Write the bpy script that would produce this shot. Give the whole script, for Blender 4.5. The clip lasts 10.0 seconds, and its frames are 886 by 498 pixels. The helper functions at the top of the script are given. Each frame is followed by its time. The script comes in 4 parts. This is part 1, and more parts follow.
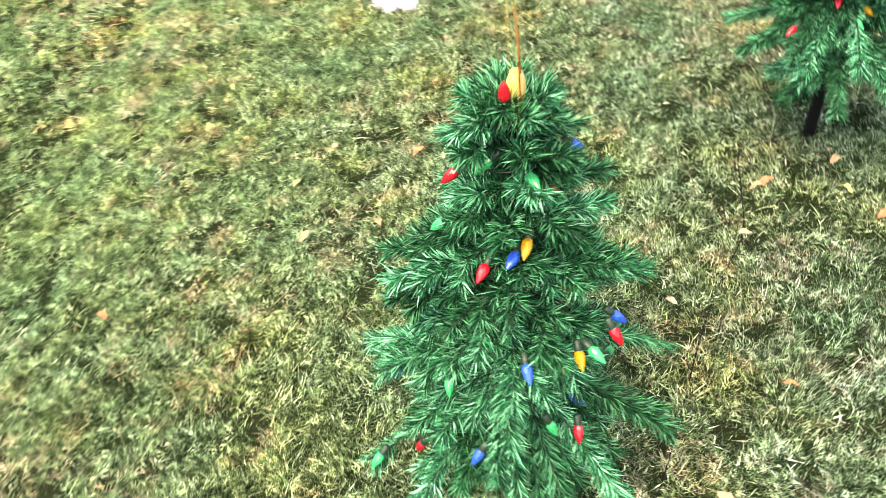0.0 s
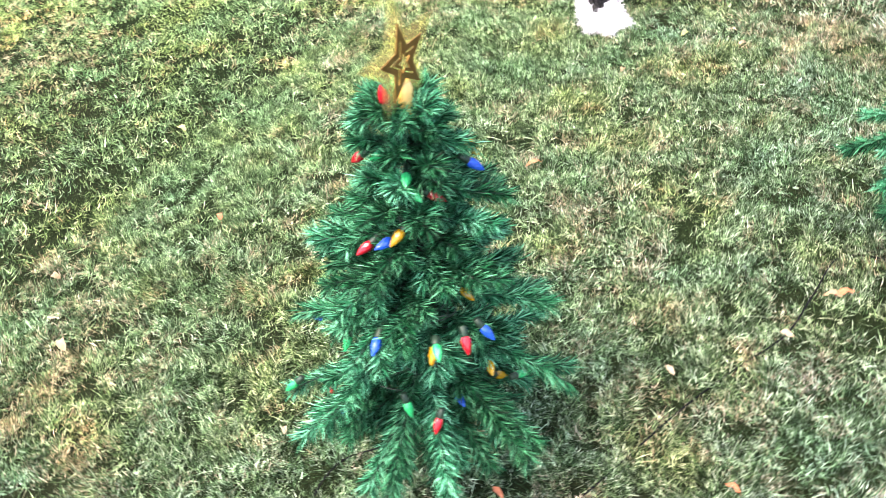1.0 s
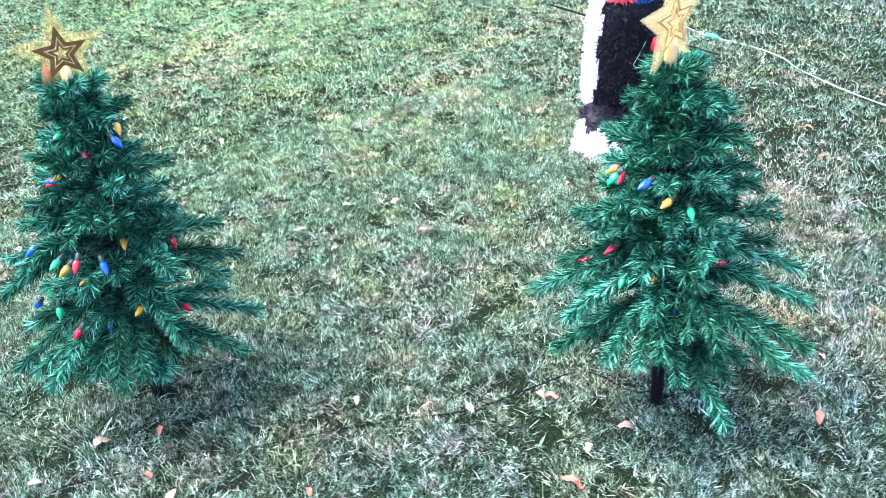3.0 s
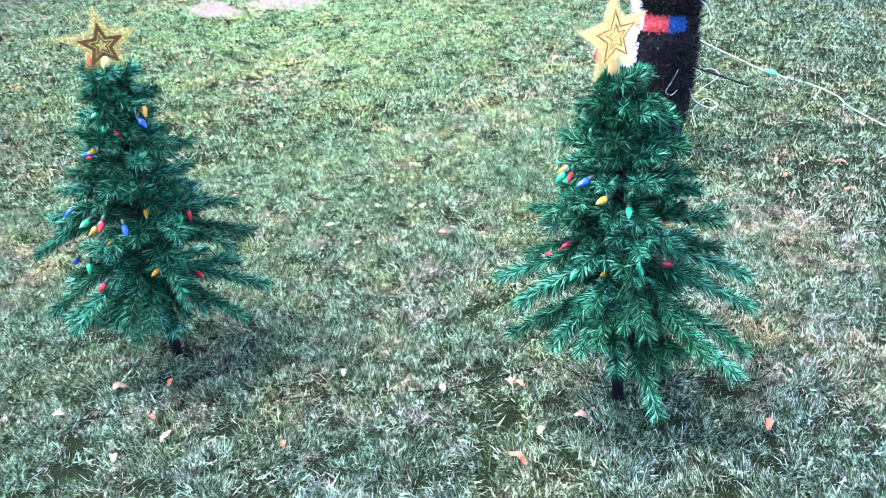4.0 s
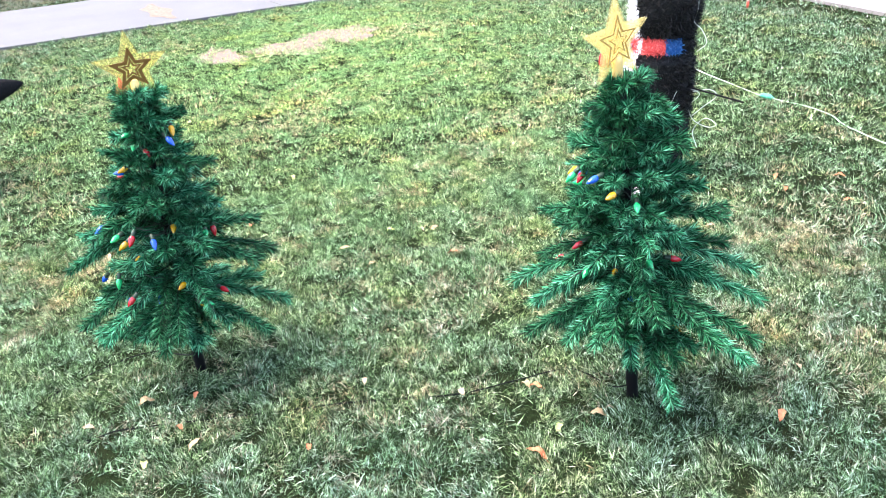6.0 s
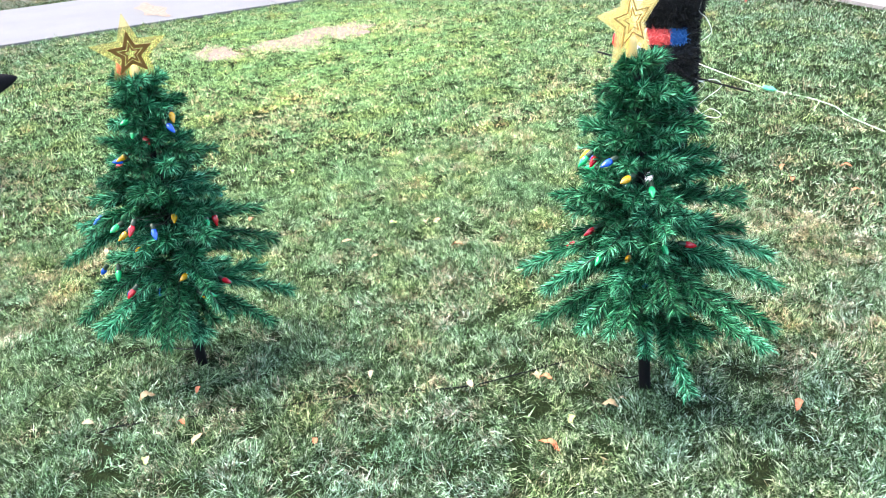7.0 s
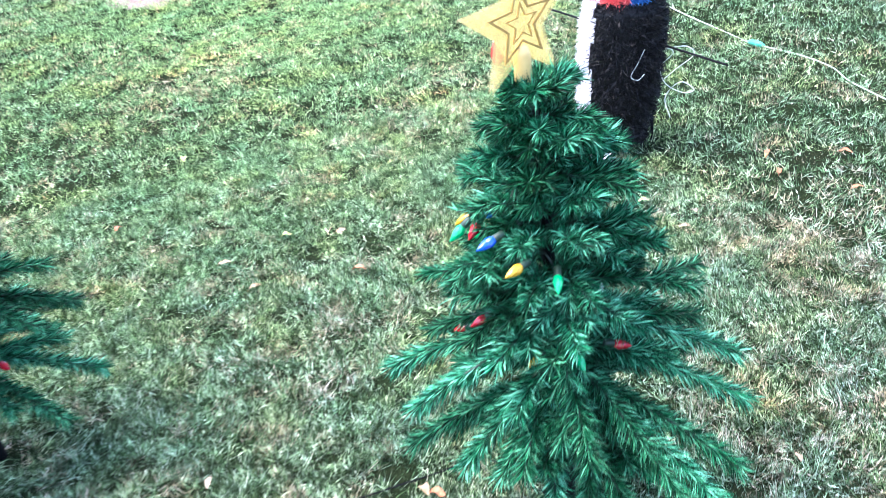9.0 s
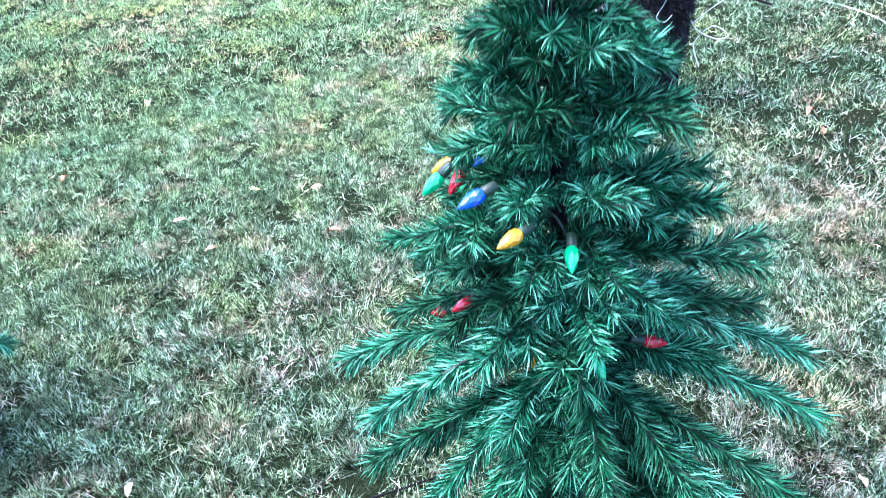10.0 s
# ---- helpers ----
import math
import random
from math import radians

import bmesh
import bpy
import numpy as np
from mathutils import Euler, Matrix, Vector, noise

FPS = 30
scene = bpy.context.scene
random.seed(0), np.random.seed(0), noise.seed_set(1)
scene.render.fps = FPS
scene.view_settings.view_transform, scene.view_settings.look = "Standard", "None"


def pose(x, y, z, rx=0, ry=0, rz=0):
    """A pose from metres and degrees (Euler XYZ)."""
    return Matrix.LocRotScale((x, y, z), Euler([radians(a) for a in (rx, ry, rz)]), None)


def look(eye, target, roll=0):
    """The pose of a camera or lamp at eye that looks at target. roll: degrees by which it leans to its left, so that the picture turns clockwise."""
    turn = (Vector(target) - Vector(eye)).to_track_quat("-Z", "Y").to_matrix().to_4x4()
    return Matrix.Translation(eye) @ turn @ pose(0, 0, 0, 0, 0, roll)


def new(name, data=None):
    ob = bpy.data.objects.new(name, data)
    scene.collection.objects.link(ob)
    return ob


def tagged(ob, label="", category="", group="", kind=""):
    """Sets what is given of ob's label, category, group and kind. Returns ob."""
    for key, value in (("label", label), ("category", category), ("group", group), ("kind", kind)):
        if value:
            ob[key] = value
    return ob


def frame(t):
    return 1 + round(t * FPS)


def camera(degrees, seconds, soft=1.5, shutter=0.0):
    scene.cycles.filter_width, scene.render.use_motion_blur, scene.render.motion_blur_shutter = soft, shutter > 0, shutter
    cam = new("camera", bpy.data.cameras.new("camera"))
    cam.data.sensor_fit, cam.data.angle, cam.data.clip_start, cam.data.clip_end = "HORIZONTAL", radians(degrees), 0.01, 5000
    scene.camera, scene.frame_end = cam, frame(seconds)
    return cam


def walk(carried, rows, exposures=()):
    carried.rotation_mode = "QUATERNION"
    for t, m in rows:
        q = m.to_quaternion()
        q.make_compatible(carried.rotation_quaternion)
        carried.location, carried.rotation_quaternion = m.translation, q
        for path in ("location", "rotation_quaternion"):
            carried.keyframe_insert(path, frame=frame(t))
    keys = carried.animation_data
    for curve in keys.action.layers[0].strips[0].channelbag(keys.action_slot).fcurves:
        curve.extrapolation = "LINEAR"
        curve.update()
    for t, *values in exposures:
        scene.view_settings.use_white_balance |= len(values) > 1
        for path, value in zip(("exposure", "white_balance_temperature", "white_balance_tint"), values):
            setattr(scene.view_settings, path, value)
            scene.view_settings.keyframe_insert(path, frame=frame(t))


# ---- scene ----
cam = camera(56.4, 10.0, soft=0.9, shutter=0.35)
PATH = [
    (0, (0.121, -0.023, 1.495), (-0.086, 1.395, 0.1), -9.2),
    (0.3, (0.286, -0.127, 1.574), (-0.147, 1.27, 0.209), -8.7),
    (0.5, (0.397, -0.116, 1.558), (-0.204, 1.231, 0.207), -9.7),
    (1, (0.727, 0.004, 1.508), (-0.128, 1.257, 0.204), -8.2),
    (1.5, (1.011, 0.099, 1.52), (-0.03, 1.281, 0.287), -6.3),
    (2, (1.378, 0.229, 1.474), (0.178, 1.338, 0.321), -5.0),
    (2.5, (1.643, 0.354, 1.473), (0.335, 1.407, 0.386), -3.3),
    (2.7, (1.78, 0.445, 1.446), (0.42, 1.461, 0.388), -3.4),
    (3.8, (2.245, 0.702, 1.441), (0.678, 1.482, 0.474), -3.4),
    (4, (2.307, 0.709, 1.432), (0.716, 1.466, 0.486), -3.4),
    (4.5, (2.337, 0.674, 1.441), (0.69, 1.38, 0.552), -4.0),
    (5, (2.369, 0.605, 1.418), (0.706, 1.307, 0.557), -4.6),
    (5.5, (2.402, 0.614, 1.394), (0.735, 1.336, 0.559), -5.0),
    (5.7, (2.402, 0.62, 1.388), (0.748, 1.368, 0.547), -5.1),
    (6.8, (2.384, 0.601, 1.329), (0.756, 1.41, 0.496), -4.6),
    (7, (2.355, 0.598, 1.325), (0.722, 1.39, 0.484), -5.1),
    (7.5, (2.283, 0.597, 1.343), (0.659, 1.383, 0.48), -5.3),
    (8, (2.237, 0.637, 1.352), (0.626, 1.415, 0.457), -5.6),
    (8.5, (2.101, 0.858, 1.311), (0.514, 1.624, 0.365), -5.8),
    (9, (1.87, 1.182, 1.289), (0.308, 1.941, 0.296), -6.0),
    (9.5, (1.682, 1.304, 1.218), (0.154, 2.054, 0.169), -5.6),
    (10, (1.614, 1.347, 1.102), (0.084, 2.073, 0.038), -4.8),
]
EXPOSURES = [
    (0.0, 2.30, 8800, 12.5), (0.5, 2.40, 8500, 12.5), (1.0, 2.40, 7244, 17.0), (1.5, 2.40, 6209, 23.0), (2.0, 2.46, 5692, 28.5), (2.7, 2.57, 5433, 31.5),
    (3.8, 2.57, 5382, 31.0), (4.5, 2.57, 6142, 21.0), (5.0, 2.57, 6562, 13.5), (5.5, 2.57, 6720, 11.5), (8.0, 2.57, 6772, 7.5), (8.6, 2.70, 6180, 11.5),
    (9.2, 2.61, 5613, 19.5), (10.0, 2.71, 5304, 29.0),
]
walk(cam, [(t, look(eye, target, roll)) for t, eye, target, roll in PATH], EXPOSURES)

# ---- light: a bright, hazy sky with a veiled sun ----
SUN_EL, SUN_AZ = 66.0, 238.0  # degrees; azimuth counted from +x towards +y
world = bpy.data.worlds.new("sky")
scene.world = world
world.use_nodes = True
sky = world.node_tree.nodes.new("ShaderNodeTexSky")
sky.sky_type, sky.sun_disc = "NISHITA", False
sky.sun_elevation, sky.sun_rotation = radians(SUN_EL), radians(90.0 - SUN_AZ)
sky.dust_density, sky.air_density, sky.ozone_density = 3.0, 1.0, 1.0
back = world.node_tree.nodes["Background"]
back.inputs["Strength"].default_value = 0.15
world.node_tree.links.new(sky.outputs["Color"], back.inputs["Color"])
sun = new("sun", bpy.data.lights.new("sun", "SUN"))
sun.data.energy, sun.data.angle, sun.data.color = 1.3, radians(45), (1.0, 0.95, 0.87)
sun.matrix_world = look((3 * math.cos(radians(SUN_AZ)), 3 * math.sin(radians(SUN_AZ)), 3 * math.tan(radians(SUN_EL))), (0, 0, 0))


# ---- materials ----
DRY_SPOTS = ((0.75, 2.95, 1.15, 0.26), (-0.36, 1.62, 0.22, 0.3), (-0.95, 1.75, 0.5, 0.08), (-12.3, -0.5, 3.2, 1.2))  # x, y, radius, how dry
YELLOW_LIGHT_SPOTS = ((-3.2, 2.4, 4.6, 1.0), (-6.0, 3.6, 3.6, 0.7))  # where the lawn is a yellower green, with far grazing light put into the colour


class Mat:
    """A node material with a principled shader and a few short-hands."""

    def __init__(self, name, rough=0.6, metal=0.0, spec=0.5):
        self.m = bpy.data.materials.new(name)
        self.m.use_nodes = True
        self.t = self.m.node_tree
        self.b = self.t.nodes["Principled BSDF"]
        self.b.inputs["Roughness"].default_value = rough
        self.b.inputs["Metallic"].default_value = metal
        self.b.inputs["Specular IOR Level"].default_value = spec

    def node(self, kind, **settings):
        n = self.t.nodes.new(kind)
        for k, v in settings.items():
            n.inputs[k].default_value = v
        return n

    def link(self, a, b):
        self.t.links.new(a, b)

    def noise(self, scale, detail=4.0, rough=0.6, distortion=0.0):
        g = self.node("ShaderNodeNewGeometry")
        n = self.node("ShaderNodeTexNoise", Scale=scale, Detail=detail, Roughness=rough, Distortion=distortion)
        self.link(g.outputs["Position"], n.inputs["Vector"])
        return n.outputs["Fac"]

    def spots(self, rows):
        """Soft round spots on the ground, added up."""
        total = None
        for x, y, radius, amount in rows:
            g = self.node("ShaderNodeNewGeometry")
            d = self.t.nodes.new("ShaderNodeVectorMath")
            d.operation = "DISTANCE"
            d.inputs[1].default_value = (x, y, 0)
            self.link(g.outputs["Position"], d.inputs[0])
            v = self.math("MULTIPLY", self.math("MAXIMUM", self.math("SUBTRACT", 1.0, self.math("DIVIDE", d.outputs["Value"], radius)), 0.0), amount)
            total = v if total is None else self.math("ADD", total, v)
        return total

    def island(self):
        return self.node("ShaderNodeNewGeometry").outputs["Random Per Island"]

    def math(self, op, a, b):
        n = self.t.nodes.new("ShaderNodeMath")
        n.operation = op
        for k, v in enumerate((a, b)):
            if isinstance(v, (int, float)):
                n.inputs[k].default_value = v
            else:
                self.link(v, n.inputs[k])
        return n.outputs[0]

    def ramp(self, fac, stops):
        n = self.t.nodes.new("ShaderNodeValToRGB")
        e = n.color_ramp.elements
        while len(e) < len(stops):
            e.new(0.5)
        for k, (p, c) in enumerate(stops):
            e[k].position, e[k].color = p, (*c, 1)
        self.link(fac, n.inputs["Fac"])
        return n.outputs["Color"]

    def mix(self, fac, a, b, blend="MIX"):
        n = self.t.nodes.new("ShaderNodeMix")
        n.data_type, n.blend_type = "RGBA", blend
        for k, v in ((0, fac), (6, a), (7, b)):
            if isinstance(v, (int, float)):
                n.inputs[k].default_value = v
            elif isinstance(v, tuple):
                n.inputs[k].default_value = (*v, 1)
            else:
                self.link(v, n.inputs[k])
        return n.outputs[2]

    def colour(self, c):
        if isinstance(c, tuple):
            self.b.inputs["Base Color"].default_value = (*c, 1)
        else:
            self.link(c, self.b.inputs["Base Color"])
        return self

    def bump(self, height, strength=0.3, distance=0.01):
        n = self.node("ShaderNodeBump", Strength=strength, Distance=distance)
        self.link(height, n.inputs["Height"])
        self.link(n.outputs["Normal"], self.b.inputs["Normal"])
        return self


def plain(name, c, rough=0.5, metal=0.0, vary=0.25, scale=40.0, bump=0.15, spec=0.5):
    m = Mat(name, rough, metal, spec)
    n = m.noise(scale)
    m.colour(m.ramp(n, [(0.3, tuple(v * (1 - vary) for v in c)), (0.7, tuple(min(1.0, v * (1 + vary)) for v in c))]))
    m.bump(n, bump, 0.003)
    return m.m


def grass_material():
    m = Mat("grass_blades", 0.55, spec=0.08)
    # the blades' own tones, spread wide to imitate shaded gaps, closer together where the lawn is yellower and thicker
    even = m.math("MULTIPLY", m.spots(YELLOW_LIGHT_SPOTS), 0.75)
    own = m.island()
    r = m.math("ADD", own, m.math("MULTIPLY", even, m.math("SUBTRACT", 0.6, own)))
    patch = m.noise(0.9, 5.0, 0.65)
    mid = m.noise(9.0, 3.0, 0.6)
    green = m.ramp(r, [(0.0, (0.006, 0.016, 0.006)), (0.4, (0.026, 0.062, 0.022)), (0.66, (0.2, 0.33, 0.14)), (1.0, (0.52, 0.62, 0.41))])
    straw = m.ramp(r, [(0.0, (0.06, 0.05, 0.028)), (0.5, (0.28, 0.255, 0.14)), (1.0, (0.56, 0.51, 0.35))])
    dry = m.math("ADD", m.math("MULTIPLY", m.math("SUBTRACT", patch, 0.5), 2.0), m.math("MULTIPLY", m.math("SUBTRACT", mid, 0.5), 2.0))
    odd = m.math("FRACT", m.math("MULTIPLY", own, 37.0), 0.0)
    pick = m.math("GREATER_THAN", m.math("ADD", m.math("ADD", dry, m.spots(DRY_SPOTS)), m.math("MULTIPLY", odd, 0.75)), 0.75)
    # dark hollows and bright tips at two scales: light and shade multiplied into the colour
    clump_shade = m.ramp(m.noise(20.0, 3.0, 0.55), [(0.3, (0.3, 0.34, 0.33)), (0.5, (0.95, 0.95, 0.98)), (0.7, (1.42, 1.42, 1.5))])
    speck_shade = m.ramp(m.noise(62.0, 2.0, 0.5, 0.6), [(0.36, (0.2, 0.22, 0.2)), (0.5, (0.95, 0.95, 0.95)), (0.64, (1.6, 1.58, 1.6))])
    area = m.ramp(m.noise(3.0, 3.0, 0.6), [(0.3, (0.8, 0.95, 0.95)), (0.5, (1.0, 1.0, 1.0)), (0.7, (1.3, 1.12, 0.85))])
    c = m.mix(1.0, m.mix(1.0, m.mix(pick, green, straw), clump_shade, "MULTIPLY"), area, "MULTIPLY")
    c = m.mix(1.0, c, speck_shade, "MULTIPLY")
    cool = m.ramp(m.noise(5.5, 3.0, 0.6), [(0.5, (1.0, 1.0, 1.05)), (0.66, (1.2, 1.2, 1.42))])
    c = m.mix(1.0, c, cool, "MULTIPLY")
    # yellower far lawn, its colour also raised to imitate brightness at a grazing view
    c = m.mix(1.0, c, m.mix(m.spots(YELLOW_LIGHT_SPOTS), (0.98, 0.98, 1.13), (2.16, 1.93, 1.68)), "MULTIPLY")
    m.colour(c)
    thin = m.node("ShaderNodeBsdfTranslucent")
    m.link(m.mix(0.3, c, (0.25, 0.36, 0.09)), thin.inputs["Color"])
    both = m.node("ShaderNodeMixShader", Fac=0.2)
    m.link(m.b.outputs[0], both.inputs[1])
    m.link(thin.outputs[0], both.inputs[2])
    m.link(both.outputs[0], m.t.nodes["Material Output"].inputs["Surface"])
    return m.m


def lawn_material():
    m = Mat("shade_dark_soil", 1.0, spec=0.0)
    fine = m.noise(160.0, 5.0, 0.7)
    patch = m.noise(1.1, 5.0, 0.65)
    blade = m.noise(55.0, 6.0, 0.75, 1.5)
    # soil and thatch coloured nearly black, for the shade in gaps between blades
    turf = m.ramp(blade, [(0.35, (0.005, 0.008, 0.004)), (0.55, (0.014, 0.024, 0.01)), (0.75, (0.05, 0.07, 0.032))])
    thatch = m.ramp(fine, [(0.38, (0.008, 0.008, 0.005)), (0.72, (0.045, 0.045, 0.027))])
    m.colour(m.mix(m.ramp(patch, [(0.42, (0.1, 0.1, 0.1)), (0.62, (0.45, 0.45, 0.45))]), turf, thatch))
    m.bump(fine, 0.6, 0.02)
    return m.m


def needle_material():
    m = Mat("pvc_needles", 0.4, spec=0.14)
    r = m.island()
    c = m.ramp(r, [(0.0, (0.001, 0.014, 0.005)), (0.4, (0.004, 0.046, 0.019)), (0.7, (0.022, 0.21, 0.09)), (1.0, (0.2, 0.62, 0.37))])
    own = m.ramp(m.t.nodes.new("ShaderNodeObjectInfo").outputs["Random"], [(0.0, (0.42, 0.5, 0.42)), (0.5, (0.92, 0.97, 0.92)), (1.0, (1.8, 1.6, 1.75))])
    m.colour(m.mix(1.0, c, own, "MULTIPLY"))
    return m.m


def fur_material(name, low, high, rough=0.45):
    m = Mat(name, rough, spec=0.2)
    m.colour(m.ramp(m.island(), [(0.0, low), (0.75, tuple((a + b) / 2 for a, b in zip(low, high))), (1.0, high)]))
    return m.m


def bulb_material(name, c):
    m = Mat(name, 0.18, spec=0.6)
    n = m.noise(300.0, 2.0)
    m.colour(m.ramp(n, [(0.35, tuple(v * 0.7 for v in c)), (0.65, c)]))
    m.b.inputs["Subsurface Weight"].default_value = 0.1
    m.b.inputs["Subsurface Radius"].default_value = (0.01, 0.01, 0.01)
    m.b.inputs["Subsurface Scale"].default_value = 0.5
    m.b.inputs["Coat Weight"].default_value = 0.15
    return m.m


def star_shell_material(name, clearness):
    m = Mat(name, 0.22, spec=0.5)
    m.colour(m.ramp(m.noise(30.0), [(0.3, (0.9, 0.74, 0.36)), (0.7, (0.96, 0.86, 0.55))]))
    glow = m.node("ShaderNodeBsdfTranslucent", Color=(0.95, 0.8, 0.42, 1))
    lit = m.node("ShaderNodeMixShader", Fac=0.5)
    clear = m.node("ShaderNodeBsdfTransparent", Color=(1.0, 0.97, 0.84, 1))
    both = m.node("ShaderNodeMixShader", Fac=clearness)
    m.link(m.b.outputs[0], lit.inputs[1])
    m.link(glow.outputs[0], lit.inputs[2])
    m.link(lit.outputs[0], both.inputs[1])
    m.link(clear.outputs[0], both.inputs[2])
    m.link(both.outputs[0], m.t.nodes["Material Output"].inputs["Surface"])
    return m.m


def concrete_material():
    m = Mat("pale_concrete", 0.85, spec=0.3)
    big, fine = m.noise(1.3, 5.0), m.noise(90.0, 4.0, 0.7)
    c = m.ramp(big, [(0.3, (0.103, 0.101, 0.108)), (0.7, (0.128, 0.126, 0.134))])
    m.colour(m.mix(0.35, c, m.ramp(fine, [(0.3, (0.087, 0.085, 0.09)), (0.7, (0.15, 0.147, 0.155))])))
    m.bump(fine, 0.25, 0.004)
    return m.m


def leaf_material(name, low, high):
    m = Mat(name, 0.6, spec=0.3)
    n = m.noise(60.0, 4.0)
    m.colour(m.ramp(n, [(0.3, low), (0.7, high)]))
    m.bump(n, 0.4, 0.004)
    return m.m


GRASS, LAWN, NEEDLE = grass_material(), lawn_material(), needle_material()
CONCRETE = concrete_material()
DRIVE = plain("warm_concrete", (0.2, 0.178, 0.175), 0.85, vary=0.15, scale=30.0)
ASPHALT = plain("asphalt", (0.07, 0.07, 0.072), 0.9, vary=0.4, scale=120.0)
SOIL = plain("bare_soil", (0.165, 0.118, 0.09), 0.95, vary=0.4, scale=25.0, bump=0.5)
POLE = plain("black_plastic", (0.004, 0.004, 0.005), 0.6, vary=0.3, spec=0.12)
WIRE = plain("dark_green_wire", (0.012, 0.03, 0.018), 0.5)
WHITE_WIRE = plain("white_wire", (0.75, 0.76, 0.72), 0.45, vary=0.1)
PALE_GREEN_WIRE = plain("pale_green_wire", (0.5, 0.68, 0.5), 0.45, vary=0.1)
PLUG_GREEN = plain("green_plug", (0.05, 0.42, 0.28), 0.4)
BRONZE = plain("bronze_foil", (0.2, 0.1, 0.025), 0.35, metal=0.4, vary=0.3)
OCHRE = plain("ochre_plastic", (0.42, 0.25, 0.07), 0.35, vary=0.2)
SOCKET_PLASTIC = plain("socket_plastic", (0.008, 0.03, 0.015), 0.5)
CLEAR_SHELL, SHELL = star_shell_material("clear_amber_plastic", 0.93), star_shell_material("amber_plastic", 0.78)
HOLDER = plain("amber_holder", (0.72, 0.5, 0.18), 0.35, vary=0.1)
BLACK_FUR = fur_material("black_tinsel", (0.002, 0.002, 0.003), (0.022, 0.022, 0.025), 0.45)
WHITE_FUR = fur_material("white_tinsel", (0.7, 0.68, 0.72), (0.95, 0.93, 0.96))
RED_FUR = fur_material("red_tinsel", (0.55, 0.06, 0.06), (0.85, 0.22, 0.2))
BLUE_FUR = fur_material("blue_tinsel", (0.012, 0.07, 0.24), (0.06, 0.24, 0.55))
RED_CLOTH = fur_material("red_fleece", (0.38, 0.004, 0.016), (0.5, 0.012, 0.035), 0.9)
BLACK_CLOTH = fur_material("black_plush", (0.002, 0.002, 0.003), (0.008, 0.008, 0.01), 0.9)
BULBS = {
    "red": bulb_material("red_bulb", (0.5, 0.012, 0.025)),
    "green": bulb_material("green_bulb", (0.01, 0.46, 0.15)),
    "blue": bulb_material("blue_bulb", (0.012, 0.1, 0.6)),
    "yellow": bulb_material("amber_bulb", (0.6, 0.33, 0.015)),
}
STAKE_WHITE = plain("white_paint", (0.8, 0.8, 0.78), 0.5, vary=0.08)
STAKE_RED = plain("red_paint", (0.62, 0.08, 0.05), 0.5, vary=0.1)
LEAVES = [
    leaf_material("tan_leaf", (0.24, 0.16, 0.085), (0.42, 0.31, 0.19)),
    leaf_material("orange_leaf", (0.36, 0.11, 0.05), (0.55, 0.2, 0.1)),
    leaf_material("pale_leaf", (0.26, 0.19, 0.12), (0.42, 0.33, 0.23)),
    leaf_material("yellow_green_leaf", (0.32, 0.36, 0.1), (0.5, 0.52, 0.22)),
]


# ---- building blocks ----
def part(name, bm, material, parent=None, label=""):
    """Links a bmesh as one mesh object, under a thing or a part."""
    me = bpy.data.meshes.new(name)
    bm.to_mesh(me)
    bm.free()
    for m in material if isinstance(material, list) else [material]:
        me.materials.append(m)
    ob = new(name, me)
    ob.parent = parent
    return tagged(ob, label)


def blade_mesh(name, verts, material, index=None):
    """A mesh of five-cornered blades: two corners at the foot, two at the middle, one tip. verts: (n, 5, 3)."""
    n = len(verts)
    me = bpy.data.meshes.new(name)
    me.vertices.add(5 * n)
    me.vertices.foreach_set("co", np.ascontiguousarray(verts, dtype=np.float32).ravel())
    base = (np.arange(n) * 5)[:, None]
    loops = (base + np.array([0, 1, 2, 3, 3, 2, 4])).ravel()
    me.loops.add(7 * n)
    me.loops.foreach_set("vertex_index", loops.astype(np.int32))
    me.polygons.add(2 * n)
    starts = (np.arange(n)[:, None] * 7 + np.array([0, 4])).ravel()
    me.polygons.foreach_set("loop_start", starts.astype(np.int32))
    me.polygons.foreach_set("loop_total", np.tile([4, 3], n).astype(np.int32))
    for m in material if isinstance(material, list) else [material]:
        me.materials.append(m)
    if index is not None:
        me.polygons.foreach_set("material_index", np.repeat(index, 2).astype(np.int32))
    me.update(calc_edges=True)
    return me


def sliver_mesh(name, verts, material):
    """A mesh of single three-cornered blades. verts: (n, 3, 3)."""
    n = len(verts)
    me = bpy.data.meshes.new(name)
    me.vertices.add(3 * n)
    me.vertices.foreach_set("co", np.ascontiguousarray(verts, dtype=np.float32).ravel())
    me.loops.add(3 * n)
    me.loops.foreach_set("vertex_index", np.arange(3 * n, dtype=np.int32))
    me.polygons.add(n)
    me.polygons.foreach_set("loop_start", np.arange(n, dtype=np.int32) * 3)
    me.polygons.foreach_set("loop_total", np.full(n, 3, dtype=np.int32))
    me.materials.append(material)
    me.update(calc_edges=True)
    return me


def blades(foot, way, length, width, bend, rng):
    """Corners of blades that grow from foot along way, bend over by the vector bend, and taper to a tip."""
    n = len(foot)
    side = np.cross(way, rng.normal(size=(n, 3)))
    side /= np.linalg.norm(side, axis=1, keepdims=True) + 1e-9
    half = side * (width * 0.5)[:, None]
    mid = foot + way * (length * 0.55)[:, None] + bend * 0.3
    tip = foot + way * length[:, None] + bend
    return np.stack([foot - half * 0.8, foot + half * 0.8, mid + half, mid - half, tip], axis=1)


